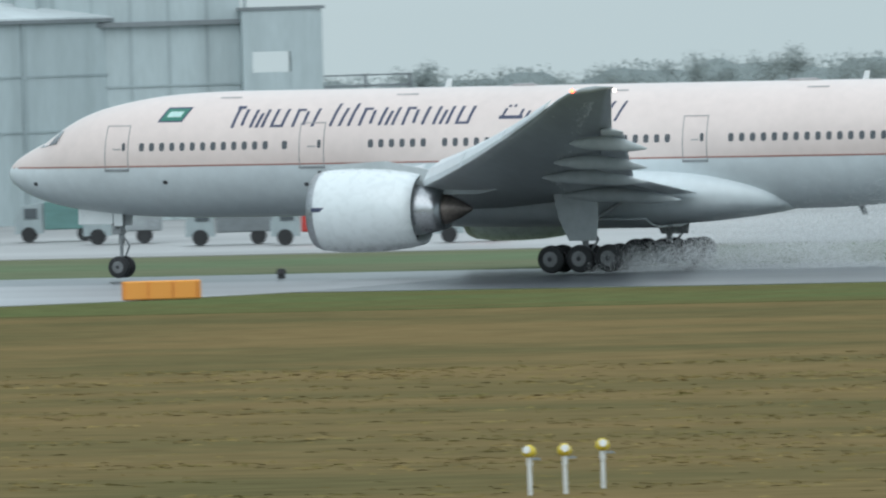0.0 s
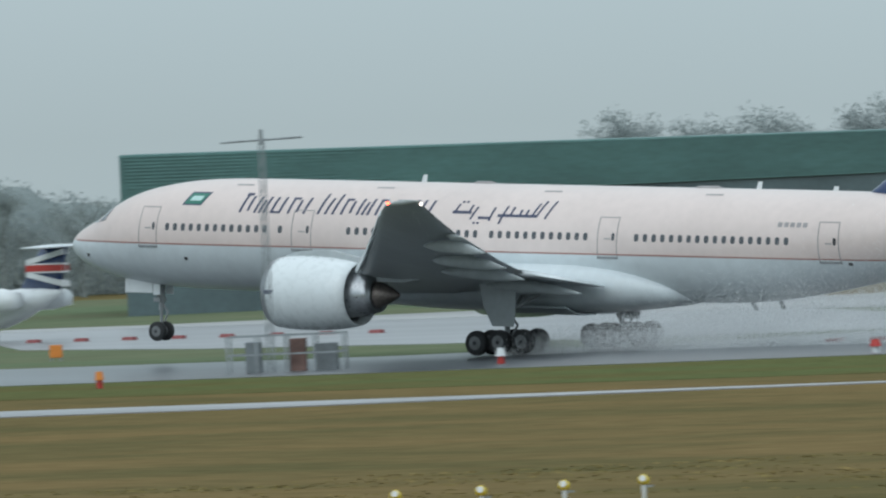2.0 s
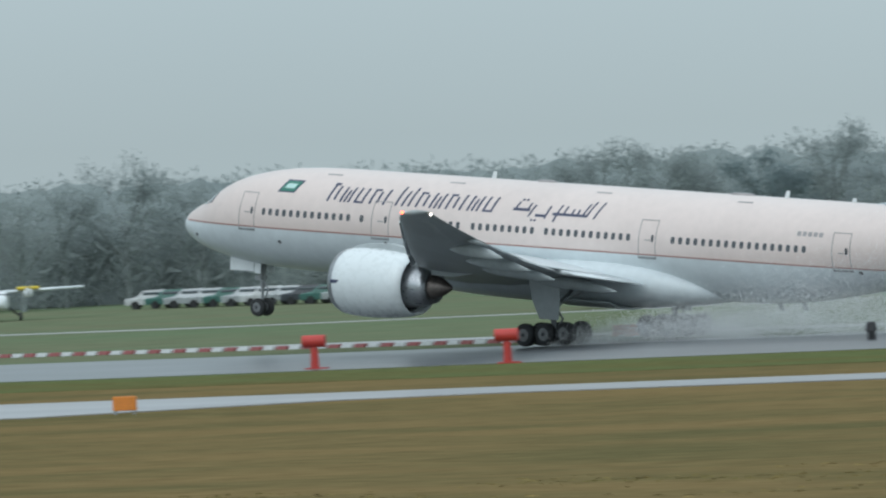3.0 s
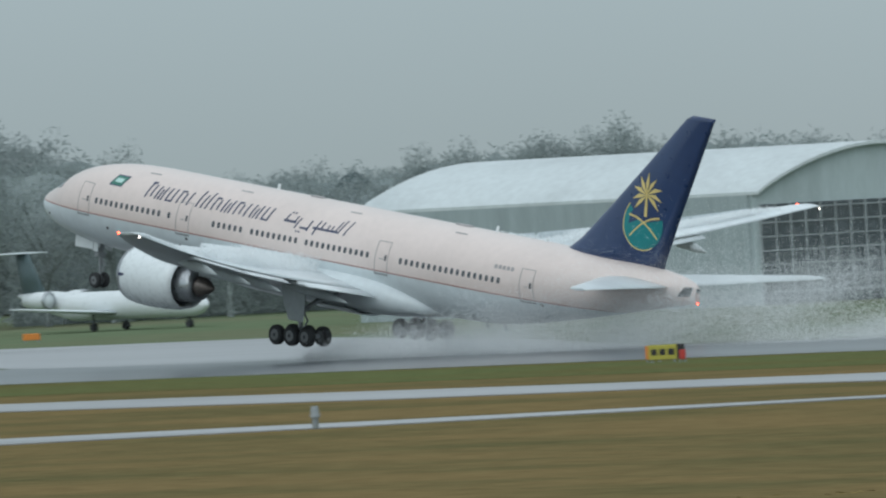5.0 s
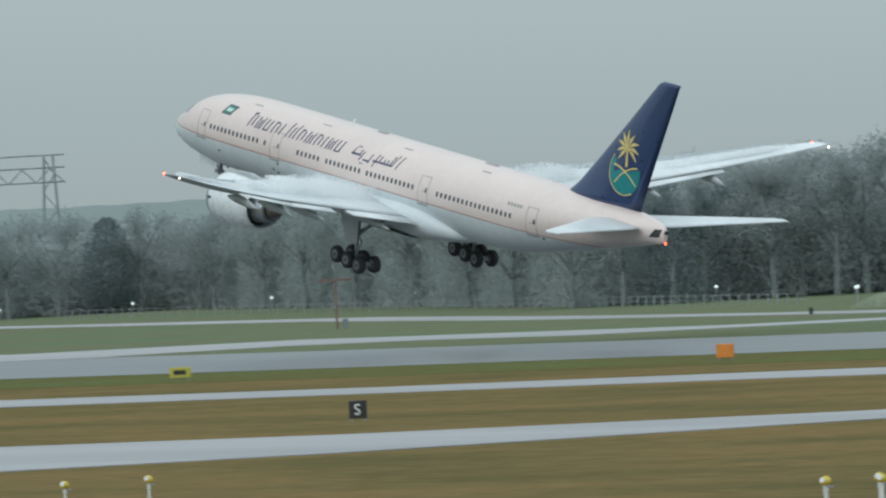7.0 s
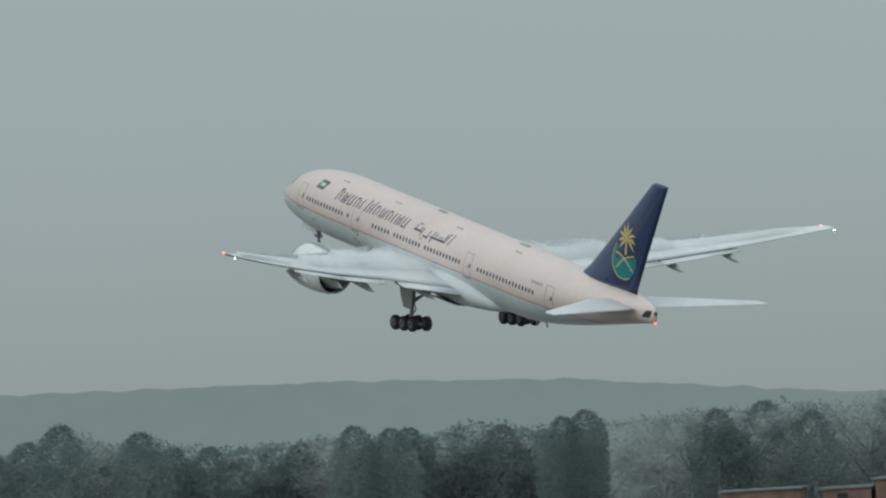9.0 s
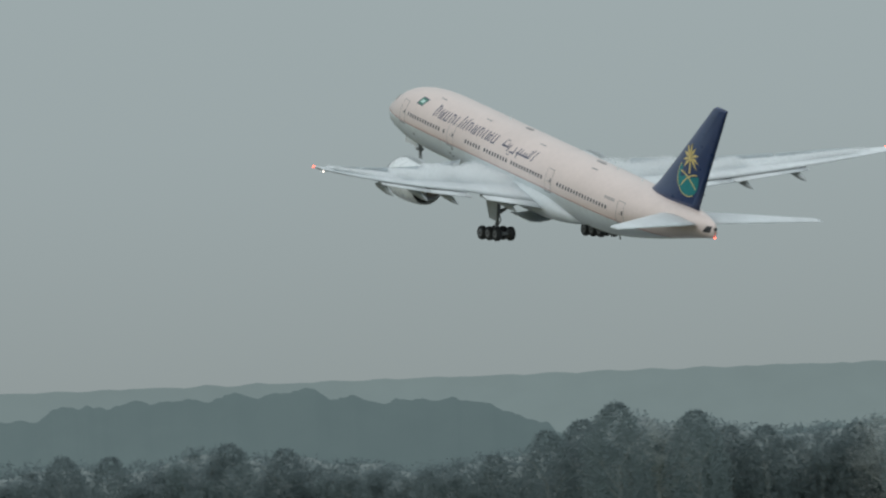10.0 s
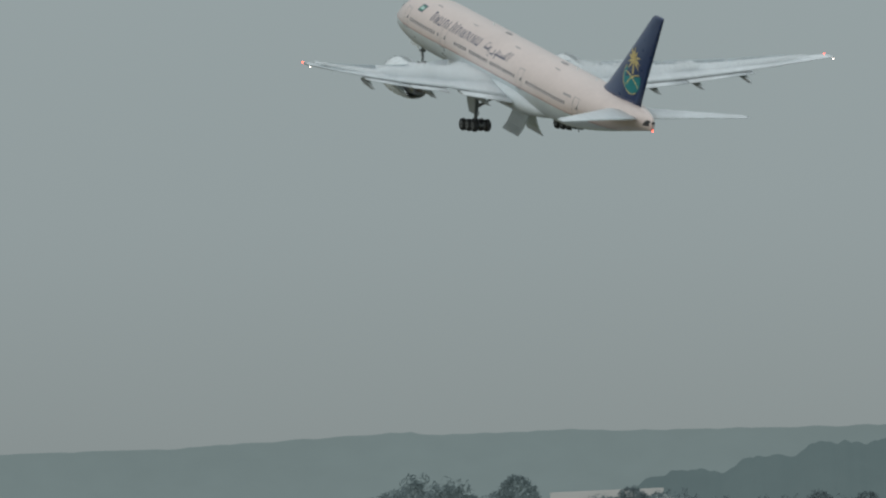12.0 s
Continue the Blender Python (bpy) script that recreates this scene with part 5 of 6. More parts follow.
letter.matrix_basis = pose(0, -0.165, 0.38, 90, 0, 0)
sign(-735.5, 506.0, 1.5, 0.9, M_SIGNYEL, "yellow distance sign near the runway edge", [(0.2, 0.8, M_BLACKP)])
sign(-749.5, 605.8, 1.9, 0.8, M_SIGNYEL, "far yellow taxiway sign", [(0.2, 0.8, M_BLACKP)])
sign(-675.5, 508.5, 1.15, 1.1, M_ORANGE, "square orange marker at the runway edge", [])
sign(-391.0, 450.0, 1.1, 0.85, M_ORANGE, "orange box beside the wet taxiway", [])
sign(-421.0, 584.5, 0.7, 0.9, M_ORANGE, "small orange marker beyond the runway", [])
sign(-457.1, 570.6, 2.2, 0.85, M_ORANGE, "low orange marker board beyond the runway", [])
sign(-771.3, 667.6, 1.4, 0.7, M_ORANGE, "far orange marker in the grass", [])
sign(-777.7, 639.3, 1.9, 0.8, M_ORANGE, "far orange sign beyond the runway", [])


def stub(x, y, w, h, cap, body, label, cat="marker"):
    ob = thing("edge_marker", label, cat, pose(x, y, 0.02), group="edge markers")
    part("post", boxes(((-w * 0.25, -w * 0.25, 0), (w * 0.25, w * 0.25, h * 0.55)), bevel=0.02), body, ob)
    bm = bmesh.new()
    rod(bm, (0, 0, h * 0.5), (0, 0, h), w * 0.5, w * 0.32, 12)
    part("cap", bm, cap, ob)


for x, y, w, h, cap, body, label in ((-235.8, 561.9, 0.55, 0.5, M_BLACKP, M_BLACKP, "squat black runway edge light"), (-308.0, 544.0, 0.75, 0.75, M_BLACKP, M_BLACKP, "squat black runway edge light"),
                                     (-420.5, 545.5, 0.7, 1.0, M_BLACKP, M_BLACKP, "squat black runway edge light"), (-273.0, 488.8, 0.5, 0.35, M_REDGLOW, M_STEEL, "small red glowing ground lamp"),
                                     (-337.2, 537.7, 0.6, 0.7, M_RED, M_PWHITE, "red and white edge marker"), (-361.2, 540.1, 0.55, 0.85, M_PWHITE, M_RED, "red and white edge marker"),
                                     (-369.3, 516.3, 0.5, 0.85, M_ORANGE, M_RED, "small red marker post"), (-457.2, 413.5, 0.5, 1.1, M_STEEL, M_STEEL, "small grey marker post"),
                                     (-452.1, 369.8, 0.75, 1.2, M_PWHITE, M_BLACKP, "white-capped black marker post"), (-938.6, 615.7, 0.7, 0.75, M_PWHITE, M_STEEL, "small white marker on the grass"),
                                     (-861.7, 658.0, 0.5, 0.6, M_BLACKP, M_BLACKP, "far black edge light"), (-804.5, 636.2, 0.5, 0.6, M_BLACKP, M_BLACKP, "far black edge light"), (-534.8, 543.0, 0.5, 0.5, M_BLACKP, M_BLACKP, "squat black runway edge light")):
    stub(x, y, w, h, cap, body, label)


# red projectors on posts
for x, y in ((-442.75, 525.3), (-427.37, 522.86)):
    ob = thing("approach_light", "red lamp unit with drum head on a post", "light", pose(x, y, 0.02, 0, 0, 30), group="red lamp units")
    bm = bmesh.new()
    rod(bm, (0, 0, 0), (0, 0, 1.2), 0.24, 0.2, 12)
    part("post", bm, M_RED, ob)
    bm = bmesh.new()
    rod(bm, (-0.62, 0, 1.52), (0.62, 0, 1.52), 0.33, 0.33, 16)
    part("lamp_head", bm, M_RED, ob)
    part("foot", boxes(((-0.5, -0.3, 0), (0.7, 0.3, 0.1))), M_RED, ob)

# chequered hut
ob = thing("chequered_hut", "red and white chequered equipment hut", "hut", pose(-391.6, 523.5, 0.02, 0, 0, 20))
part("body", boxes(((0.05, 0.05, 0), (4.11, 3.0, 3.05))), M_PWHITE, ob)
for i in range(4):
    for j in range(2):
        part("panel", boxes(((0.02 + i * 1.03, -0.02, 0.02 + j * 1.52), (1.045 + i * 1.03, 0.05, 1.53 + j * 1.52))), M_RED if (i + j) % 2 == 0 else M_PWHITE, ob)
for j in range(2):
    for i in range(2):
        part("panel", boxes(((4.11, 0.05 + i * 1.475, 0.02 + j * 1.52), (4.18, 1.52 + i * 1.475, 1.53 + j * 1.52))), M_RED if (i + j) % 2 else M_PWHITE, ob)
part("roof", boxes(((-0.1, -0.12, 3.06), (4.26, 3.1, 3.2)), ((0.6, 0.3, 3.2), (3.6, 2.6, 3.32)), bevel=0.03), M_RED, ob, "red flat roof")

# equipment cage and mast
ob = thing("equipment_cage", "steel frame cage round airfield equipment", "cage", pose(-376.0, 537.0, 0.02, 0, 0, 30))
for i in range(5):
    for yy in (0, 2.4):
        part("post", boxes(((i * 1.5 - 0.05, yy - 0.05, 0), (i * 1.5 + 0.05, yy + 0.05, 1.95))), M_STEEL, ob)
for z in (0.95, 1.9):
    for yy in (0, 2.4):
        part("rail", boxes(((0, yy - 0.04, z - 0.04), (6, yy + 0.04, z + 0.04))), M_STEEL, ob)
part("cabinet", boxes(((0.9, 0.6, 0), (1.7, 1.6, 1.6)), bevel=0.03), M_TRIM, ob)
part("cabinet", boxes(((3.2, 0.6, 0), (4.0, 1.6, 1.7)), bevel=0.03), M_BRICK, ob, "rust-brown cabinet")
part("cabinet", boxes(((4.4, 0.7, 0), (5.6, 1.8, 1.4)), bevel=0.03), M_TRIM, ob)
ob = thing("mast", "slim grey mast with a long cross arm", "mast", pose(-374.3, 538.5, 0.02, 0, 0, 32))
bm = bmesh.new()
for a, b in ((-0.2, -0.2), (0.2, -0.2), (0, 0.25)):
    rod(bm, (a, b, 0), (a * 0.7, b * 0.7, 11.8), 0.035, seg=6)
for i in range(16):
    s = 1 if i % 2 else -1
    rod(bm, (-0.2 * s, -0.2, 0.7 * i), (0.2 * s, -0.2, 0.7 * i + 0.7), 0.02, seg=5)
part("lattice", bm, M_STEEL, ob)
bm = bmesh.new()
rod(bm, (-2.1, 0, 11.9), (2.1, 0, 12.02), 0.06, seg=8)
rod(bm, (0, 0, 11.7), (0, 0, 12.5), 0.16, 0.1, 10)
part("cross_arm", bm, M_STEEL, ob)

# red and white barriers beyond the runway
bar = {}
for k, m in ((0, mat("faded_maroon_plastic", (0.27, 0.07, 0.07), 0.6, vary=0.1)), (1, mat("weathered_white_plastic", (0.55, 0.57, 0.57), 0.6, vary=0.1))):
    bm = loft([[(x, -0.25, 0), (x, 0.25, 0), (x, 0.1, 0.22), (x, -0.1, 0.22)] for x in (-0.5, 0.5)])
    ob = part("barrier", bm, m)
    tagged(ob, ("red" if k == 0 else "white") + " plastic barrier block in a row on the grass edge", "barrier", "barrier row")
    bar[k] = ob
first = set()
for x0, x1, y0, y1, n, alt in ((-525, -462, 586, 571, 50, 2), (-358.5, -338, 565.5, 563.5, 7, 1), (-463, -429, 638, 631, 8, 1)):
    for i in range(n):
        u = (i + 0.5) / n
        k = i % alt if alt > 1 else 0
        m = pose(x0 + (x1 - x0) * u, y0 + (y1 - y0) * u, 0.04, 0, 0, math.degrees(math.atan2(y1 - y0, x1 - x0)))
        if k in first:
            copy_thing(bar[k], m)
        else:
            first.add(k)
            bar[k].matrix_basis = m


# approach lamps in the rough grass
lamp = None
for x, y in ((-121.2, 304.9), (-120.5, 305.6), (-120.7, 308.8), (-219.7, 322.4), (-217.9, 324.4), (-216.9, 327.5), (-216.0, 330.6), (-220.7, 305.4), (-220.6, 309.9), (-218.3, 311.5),
             (-321.4, 287.9), (-318.4, 287.8), (-365.9, 279.6), (-366.3, 282.4), (-365.4, 284.2), (-434.1, 292.6), (-433.7, 296.5), (-366.6, 280.2), (-364.6, 281.2)):
    if lamp is None:
        lamp = thing("grass_lamp", "yellow-headed lamp on a pale post in the grass", "lamp", pose(x, y, 0), group="lamps in the grass")
        bm = bmesh.new()
        rod(bm, (0, 0, 0), (0, 0, 1.0), 0.055, seg=10)
        rod(bm, (0, 0, 0.75), (0, 0, 0.95), 0.075, seg=10)
        part("post", bm, M_PWHITE, lamp)
        part("head", spin([(0.98, 0.08), (1.06, 0.19), (1.2, 0.17), (1.3, 0.05)], 14, "z"), M_YELLOW, lamp, "yellow lamp head", smooth=True)
        bm = bmesh.new()
        rod(bm, (0, -0.12, 1.16), (0, -0.2, 1.18), 0.09, 0.1, 12)
        part("lens", bm, M_PWHITE, lamp)
        part("bracket", boxes(((0.05, -0.03, 0.9), (0.3, 0.03, 0.96))), M_STEEL, lamp)
    else:
        copy_thing(lamp, pose(x, y, 0, 0, 0, 25))

# far white globe lamps, a red cross-arm mast and a red lamp pair
globe = None
for x, y in ((-1166.3, 796.5), (-1135.2, 793.5), (-1101.6, 788.6), (-1050.0, 770.2), (-979.5, 736.7), (-909.5, 699.9), (-1176.2, 752.1), (-1190.9, 777.9), (-1182.2, 789.4), (-783.4, 630.1), (-836.9, 653.3), (-906.6, 697.5), (-837.9, 653.9)):
    if globe is None:
        globe = thing("globe_lamp", "white globe lamp on a short post", "lamp", pose(x, y, 0), group="globe lamps at the field edge")
        bm = bmesh.new()
        rod(bm, (0, 0, 0), (0, 0, 1.4), 0.05, seg=6)
        part("post", bm, M_STEEL, globe)
        bm = bmesh.new()
        bmesh.ops.create_icosphere(bm, subdivisions=2, radius=0.17, matrix=Matrix.Translation((0, 0, 1.55)))
        part("globe", bm, glow("pale_globe", (0.8, 0.9, 0.92), 0.5), globe, smooth=True)
    else:
        copy_thing(globe, pose(x, y, 0))
ob = thing("antenna_mast", "dull red mast with a cross arm", "mast", pose(-959.8, 678.1, 0.02, 0, 0, 50))
bm = bmesh.new()
rod(bm, (0, 0, 0), (0, 0, 4.5), 0.12, 0.09, 8)
part("post", bm, M_BRICK, ob)
part("cross_arm", boxes(((-1.5, -0.1, 4.4), (1.5, 0.1, 4.6))), M_BRICK, ob)
part("box", boxes(((0.5, -0.3, 0), (1.0, 0.3, 0.9))), M_TRIM, ob)
ob = thing("obstruction_light", "pair of red lamps on a short bar", "light", pose(-614.3, 391.5, 0.02, 0, 0, 50))
part("bar", boxes(((-0.4, -0.05, 0), (-0.3, 0.05, 0.6)), ((0.3, -0.05, 0), (0.4, 0.05, 0.6)), ((-0.4, -0.05, 0.5), (0.4, 0.05, 0.6))), M_RED, ob)
for s in (-0.22, 0.22):
    bm = bmesh.new()
    rod(bm, (s, 0, 0.6), (s, 0, 0.82), 0.12, 0.1, 10)
    part("lamp", bm, M_REDGLOW, ob)
bm = bmesh.new()
ob = thing("lattice_gantry", "grey steel lattice gantry before the wood", "gantry", pose(-1242.5, 833.2, 0, 0, 0, 52) @ Matrix.Diagonal((1.25, 1.25, 1.22, 1)))
for sx in (-3.2, 3.0):
    for dx, dy in ((-0.7, -0.7), (0.7, -0.7), (0.7, 0.7), (-0.7, 0.7)):
        rod(bm, (sx + dx * 1.6, dy * 1.6, 0), (sx + dx * 0.6, dy * 0.6, 15.4), 0.09, seg=5)
    for i in range(9):
        s = 1 if i % 2 else -1
        k = 1.6 - i * 0.11
        rod(bm, (sx - 0.7 * k * s, -0.7 * k, i * 1.7), (sx + 0.7 * k * s, -0.7 * k, i * 1.7 + 1.7), 0.06, seg=4)
part("tower", bm, M_STEEL, ob)
bm = bmesh.new()
for z in (12.8, 14.2, 15.4):
    rod(bm, (-6, -0.4, z), (4.5, -0.4, z), 0.09, seg=5)
for i in range(8):
    s = 1.3 * (i % 2)
    rod(bm, (-6 + i * 1.3, -0.4, 12.8 + s), (-4.7 + i * 1.3, -0.4, 14.1 - s), 0.06, seg=4)
part("cross_beam", bm, M_STEEL, ob)


# parked aircraft
def small_jet(name, label, m, length, dia, body_z, fin_h, fin_c, body, tailm, flag):
    """A small airliner with a T-shaped tail, low wings and two engines on the rear body; the nose at its origin."""
    ob = thing(name, label, "airplane", m)
    r = dia / 2
    prof = [(0, 0.03), (0.012, 0.32), (0.04, 0.7), (0.075, 0.94), (0.11, 1.0), (0.70, 1.0), (0.80, 0.85), (0.91, 0.5), (1.0, 0.1)]
    bm = spin([(u * length, k * r) for u, k in prof], 24, "x", (0, 0, 0))
    for v in bm.verts:
        u = v.co.x / length
        v.co.z += body_z + (0.9 * r * max(0, u - 0.70) / 0.30 if u > 0.70 else -0.25 * r * max(0, 0.1 - u) / 0.1)
    part("fuselage", bm, body, ob, smooth=True)
    wz = body_z - 0.6 * r
    for s in (-1, 1):
        bm = loft([[(x0 + u * c, s * y, wz + z + v * c * 0.7) for u, v in FOIL] for y, x0, c, z in ((0.2 * r, 0.42 * length, 0.15 * length, 0), (length * 0.34, 0.56 * length, 0.05 * length, 0.8))])
        part("wing", bm, M_WINGTOP, ob, smooth=True)
        e = part("engine", spin([(0, 0.62), (0.25, 0.74), (1.6, 0.74), (3.2, 0.5)], 18, "x", (0.74 * length, s * (r + 0.75), body_z + 0.55 * r)), M_WHITE, ob, smooth=True)
        part("intake_lip", spin([(-0.04, 0.6), (-0.08, 0.68), (0.1, 0.76)], 18, "x", (0.74 * length, s * (r + 0.75), body_z + 0.55 * r), caps=False), M_METAL, e, smooth=True)
    zt = body_z + 0.8 * r
    top = zt + fin_h
    bm = loft([[(x0 + u * c, v * c * 0.6, z) for u, v in FOIL] for z, x0, c in ((zt, 0.95 * length - fin_c, fin_c * 1.25), (top, 0.97 * length - 0.35 * fin_c, fin_c * 0.75))])
    fin_of = part("fin", bm, tailm, ob, smooth=True)
    if flag:
        x0, x1 = 0.97 * length - 0.75 * fin_c, 0.97 * length + 0.35 * fin_c
        zc = (zt + top) / 2 + 0.15
        for s in (-1, 1):
            for za, zb, w, m2 in ((zc, zc, 0.30, M_PWHITE), (zc, zc, 0.2, M_RED), (zc + 0.35, zc + 1.0, 0.16, M_PWHITE), (zc - 0.35, zc - 1.0, 0.16, M_PWHITE)):
                out = 0.30 if m2 is M_RED else 0.285
                part("stripe", loft([[(x, s * 0.02, z - w), (x, s * out, z - w), (x, s * out, z + w), (x, s * 0.02, z + w)] for x, z in ((x0 + 0.1, za), (x1 - 0.1, zb))]), m2, fin_of)
    for s in (-1, 1):
        bm = loft([[(x0 + u * c, s * y, top + v * c * 0.6) for u, v in FOIL] for y, x0, c in ((0.05, 0.97 * length - 0.3 * fin_c, fin_c * 0.8), (3.6, 0.97 * length + 0.4 * fin_c, fin_c * 0.35))])
        part("tailplane", bm, M_WINGTOP, ob, smooth=True)
    for x, y in ((0.1 * length, 0), (0.52 * length, 1.7), (0.52 * length, -1.7)):
        bm = bmesh.new()
        rod(bm, (x, y, 0.3), (x, y, body_z - 0.6 * r), 0.09, seg=8)
        rod(bm, (x, y - 0.2, 0.33), (x, y + 0.2, 0.33), 0.33, seg=14)
        part("gear", bm, M_DARK, ob)
    for i in range(18):
        xx = (0.16 + 0.028 * i) * length
        part("window", boxes(((xx, -r - 0.01, body_z + 0.12 * r), (xx + 0.25, -r + 0.08, body_z + 0.12 * r + 0.3))), M_PANE, ob)
    part("cockpit_window", boxes(((0.035 * length, -0.42 * r, body_z + 0.3 * r), (0.06 * length, 0.42 * r, body_z + 0.52 * r)), bevel=0.06), M_PANE, ob)
    return ob


small_jet("parked_jet", "parked white jet with red and white stripes on its T-shaped tail", pose(-480.0, 646.8, 0.06, 0, 0, -17.5), 20, 2.3, 2.0, 2.9, 3.6, M_WHITE, M_BLUE, True)
small_jet("parked_jet", "parked white jet with dark windows and a short dark tail", pose(-526.4, 667.4, 0.06, 0, 0, 170), 15, 2.7, 3.65, 1.3, 2.0, M_WHITE, M_TEALDARK, False)
small_jet("parked_jet", "parked white jet with a dark T-shaped tail", pose(-791.3, 704.4, 0.06, 0, 0, 176), 26, 2.4, 2.1, 3.7, 2.6, M_WHITE, M_TEALDARK, False)

# small twin-engined propeller aircraft parked before the wood
ob = thing("light_aircraft", "white high-wing propeller aircraft with yellow engine covers", "airplane", pose(-629.7, 711.3, 0.02, 0, 0, 43))
bm = loft([[(w * kx, y, zc + h * kz) for kx, kz in ((-1, -0.7), (-1, 0.5), (-0.7, 1), (0.7, 1), (1, 0.5), (1, -0.7), (0.7, -1), (-0.7, -1))] for y, w, h, zc in ((0.0, 0.15, 0.2, 1.35), (0.5, 0.5, 0.5, 1.4), (1.6, 0.62, 0.72, 1.5), (4.2, 0.62, 0.72, 1.5), (8.2, 0.18, 0.3, 1.75))])
part("fuselage", bm, M_WHITE, ob, smooth=True)
for s in (-1, 1):
    part("wing", loft([[(s * x, y0 + u * c, 2.15 + 0.02 * x + v * c * 0.8) for u, v in FOIL] for x, y0, c in ((0.0, 1.7, 1.9), (6.3, 1.9, 1.5))]), M_WINGTOP, ob, smooth=True)
    e = part("engine", spin([(0.9, 0.2), (1.1, 0.36), (2.4, 0.38), (3.4, 0.12)], 14, "y", (s * 2.1, 0, 2.05)), M_WHITE, ob, smooth=True)
    part("engine_cover", boxes(((s * 2.1 - 0.85, 1.1, 2.28), (s * 2.1 + 0.85, 2.6, 2.52)), bevel=0.08), M_YELLOW, e, "bright yellow engine cover")
    part("propeller", boxes(((s * 2.1 - 0.05, 0.82, 1.15), (s * 2.1 + 0.05, 0.88, 2.95))), M_TRIM, e)
    part("tailplane", loft([[(s * x, y0 + u * c, 2.1 + v * c * 0.8) for u, v in FOIL] for x, y0, c in ((0.0, 7.2, 1.2), (2.2, 7.4, 0.8))]), M_WINGTOP, ob, smooth=True)
    bm = bmesh.new()
    rod(bm, (s * 1.5, 2.6, 0.3), (s * 0.5, 2.6, 1.1), 0.07, seg=8)
    rod(bm, (s * 1.5 - 0.12, 2.6, 0.3), (s * 1.5 + 0.12, 2.6, 0.3), 0.3, seg=14)
    part("gear", bm, M_DARK, ob)
part("fin", loft([[(v * c * 0.8, y0 + u * c, z) for u, v in FOIL] for z, y0, c in ((1.9, 6.9, 1.6), (3.6, 7.7, 0.9))]), M_WHITE, ob, smooth=True)
part("windscreen", boxes(((-0.5, 0.75, 1.75), (0.5, 1.25, 2.05)), bevel=0.06), M_PANE, ob)

# grassed bank beyond the far taxiway
rings = []
for i in range(17):
    x = -11.0 + 22.0 * i / 16
    k = max(0.0, 1 - (x / 11.0) ** 2) ** 0.6
    rings.append([(x, 6.0 * math.cos(a) * (0.4 + 0.6 * k), 1.9 * k * math.sin(a) * (1 + 0.18 * noise.noise((x * 0.5, a * 2.0, 3.0))) - 0.05) for a in [math.pi * j / 10 for j in range(11)]])
bank = tagged(part("grass_bank", loft(rings, closed=False, caps=False), mat("bleached_bank_grass", (0.19, 0.22, 0.155), 0.95, vary=0.2, scale=0.5, second=(0.14, 0.17, 0.13), bump=0.5, bump_scale=2.0), smooth=True), "low rounded bank of bleached grass before the wood", "bank", kind="structure")
bank.matrix_world = pose(-880.0, 690.0, 0.02, 0, 0, 50)


# boundary fence before the wood: thin posts and two wires
fence = thing("boundary_fence", "boundary fence of grey posts and wires", "fence")
bm = boxes(((-0.05, -0.05, 0), (0.05, 0.05, 1.1)))
first_post = part("post", bm, M_STEEL, fence)
FENCE = [(-1185, 800), (-1035, 752), (-950, 716), (-925, 706)]
wires = bmesh.new()
for k, ((x0, y0), (x1, y1)) in enumerate(zip(FENCE, FENCE[1:])):
    n = int(math.hypot(x1 - x0, y1 - y0) / 3.2)
    for i in range(n):
        m = pose(x0 + (x1 - x0) * i / n, y0 + (y1 - y0) * i / n, 0)
        if k == 0 and i == 0:
            first_post.matrix_basis = m
        else:
            p = new("post", first_post.data)
            p.parent, p.matrix_basis = fence, m
    for z in (0.5, 1.0):
        rod(wires, (x0, y0, z), (x1, y1, z), 0.02, seg=4)
part("wire", wires, M_STEEL, fence)


# parked cars by the wood
def car(color):
    ob = thing("car", "parked car seen small beyond the airfield", "car", group="parked cars")
    bm = loft([[(x, y * w, z) for y, z in ((-1, 0.35), (-1, 0.8), (-0.8, h), (0.8, h), (1, 0.8), (1, 0.35))] for x, w, h in ((0, 0.8, 0.82), (0.9, 0.86, 0.95), (1.5, 0.84, 1.42), (2.9, 0.84, 1.45), (3.6, 0.86, 1.0), (4.2, 0.8, 0.9))])
    part("body", bm, color, ob, smooth=False)
    part("glass", boxes(((1.35, -0.78, 0.98), (3.2, 0.78, 1.33)), bevel=0.1), M_GLASSB, ob)
    for x in (0.8, 3.4):
        for y in (-0.82, 0.82):
            bm = bmesh.new()
            rod(bm, (x, y - 0.1, 0.32), (x, y + 0.1, 0.32), 0.32, seg=14)
            part("wheel", bm, M_RUBBER, ob)
    return ob


PAINTS = [mat("car_silver", (0.45, 0.48, 0.49), 0.3, metal=0.4), mat("car_green", (0.05, 0.16, 0.13), 0.3), mat("car_white", (0.6, 0.62, 0.62), 0.3), mat("car_dark", (0.05, 0.06, 0.07), 0.3)]
rng = random.Random(3)
protos = [car(m) for m in PAINTS]
seen = set()
cx0, cy0 = -644.1, 742.1
cx1, cy1 = -612.0, 731.9
for i in range(13):
    u = i / 12
    k = (2, 1, 0, 0, 1, 0, 2, 0, 3, 1, 0, 0, 2)[i]
    m = pose(cx0 + (cx1 - cx0) * u, cy0 + (cy1 - cy0) * u, 0, 0, 0, 35 + rng.uniform(-5, 5))
    if k in seen:
        copy_thing(protos[k], m)
    else:
        seen.add(k)
        protos[k].matrix_basis = m

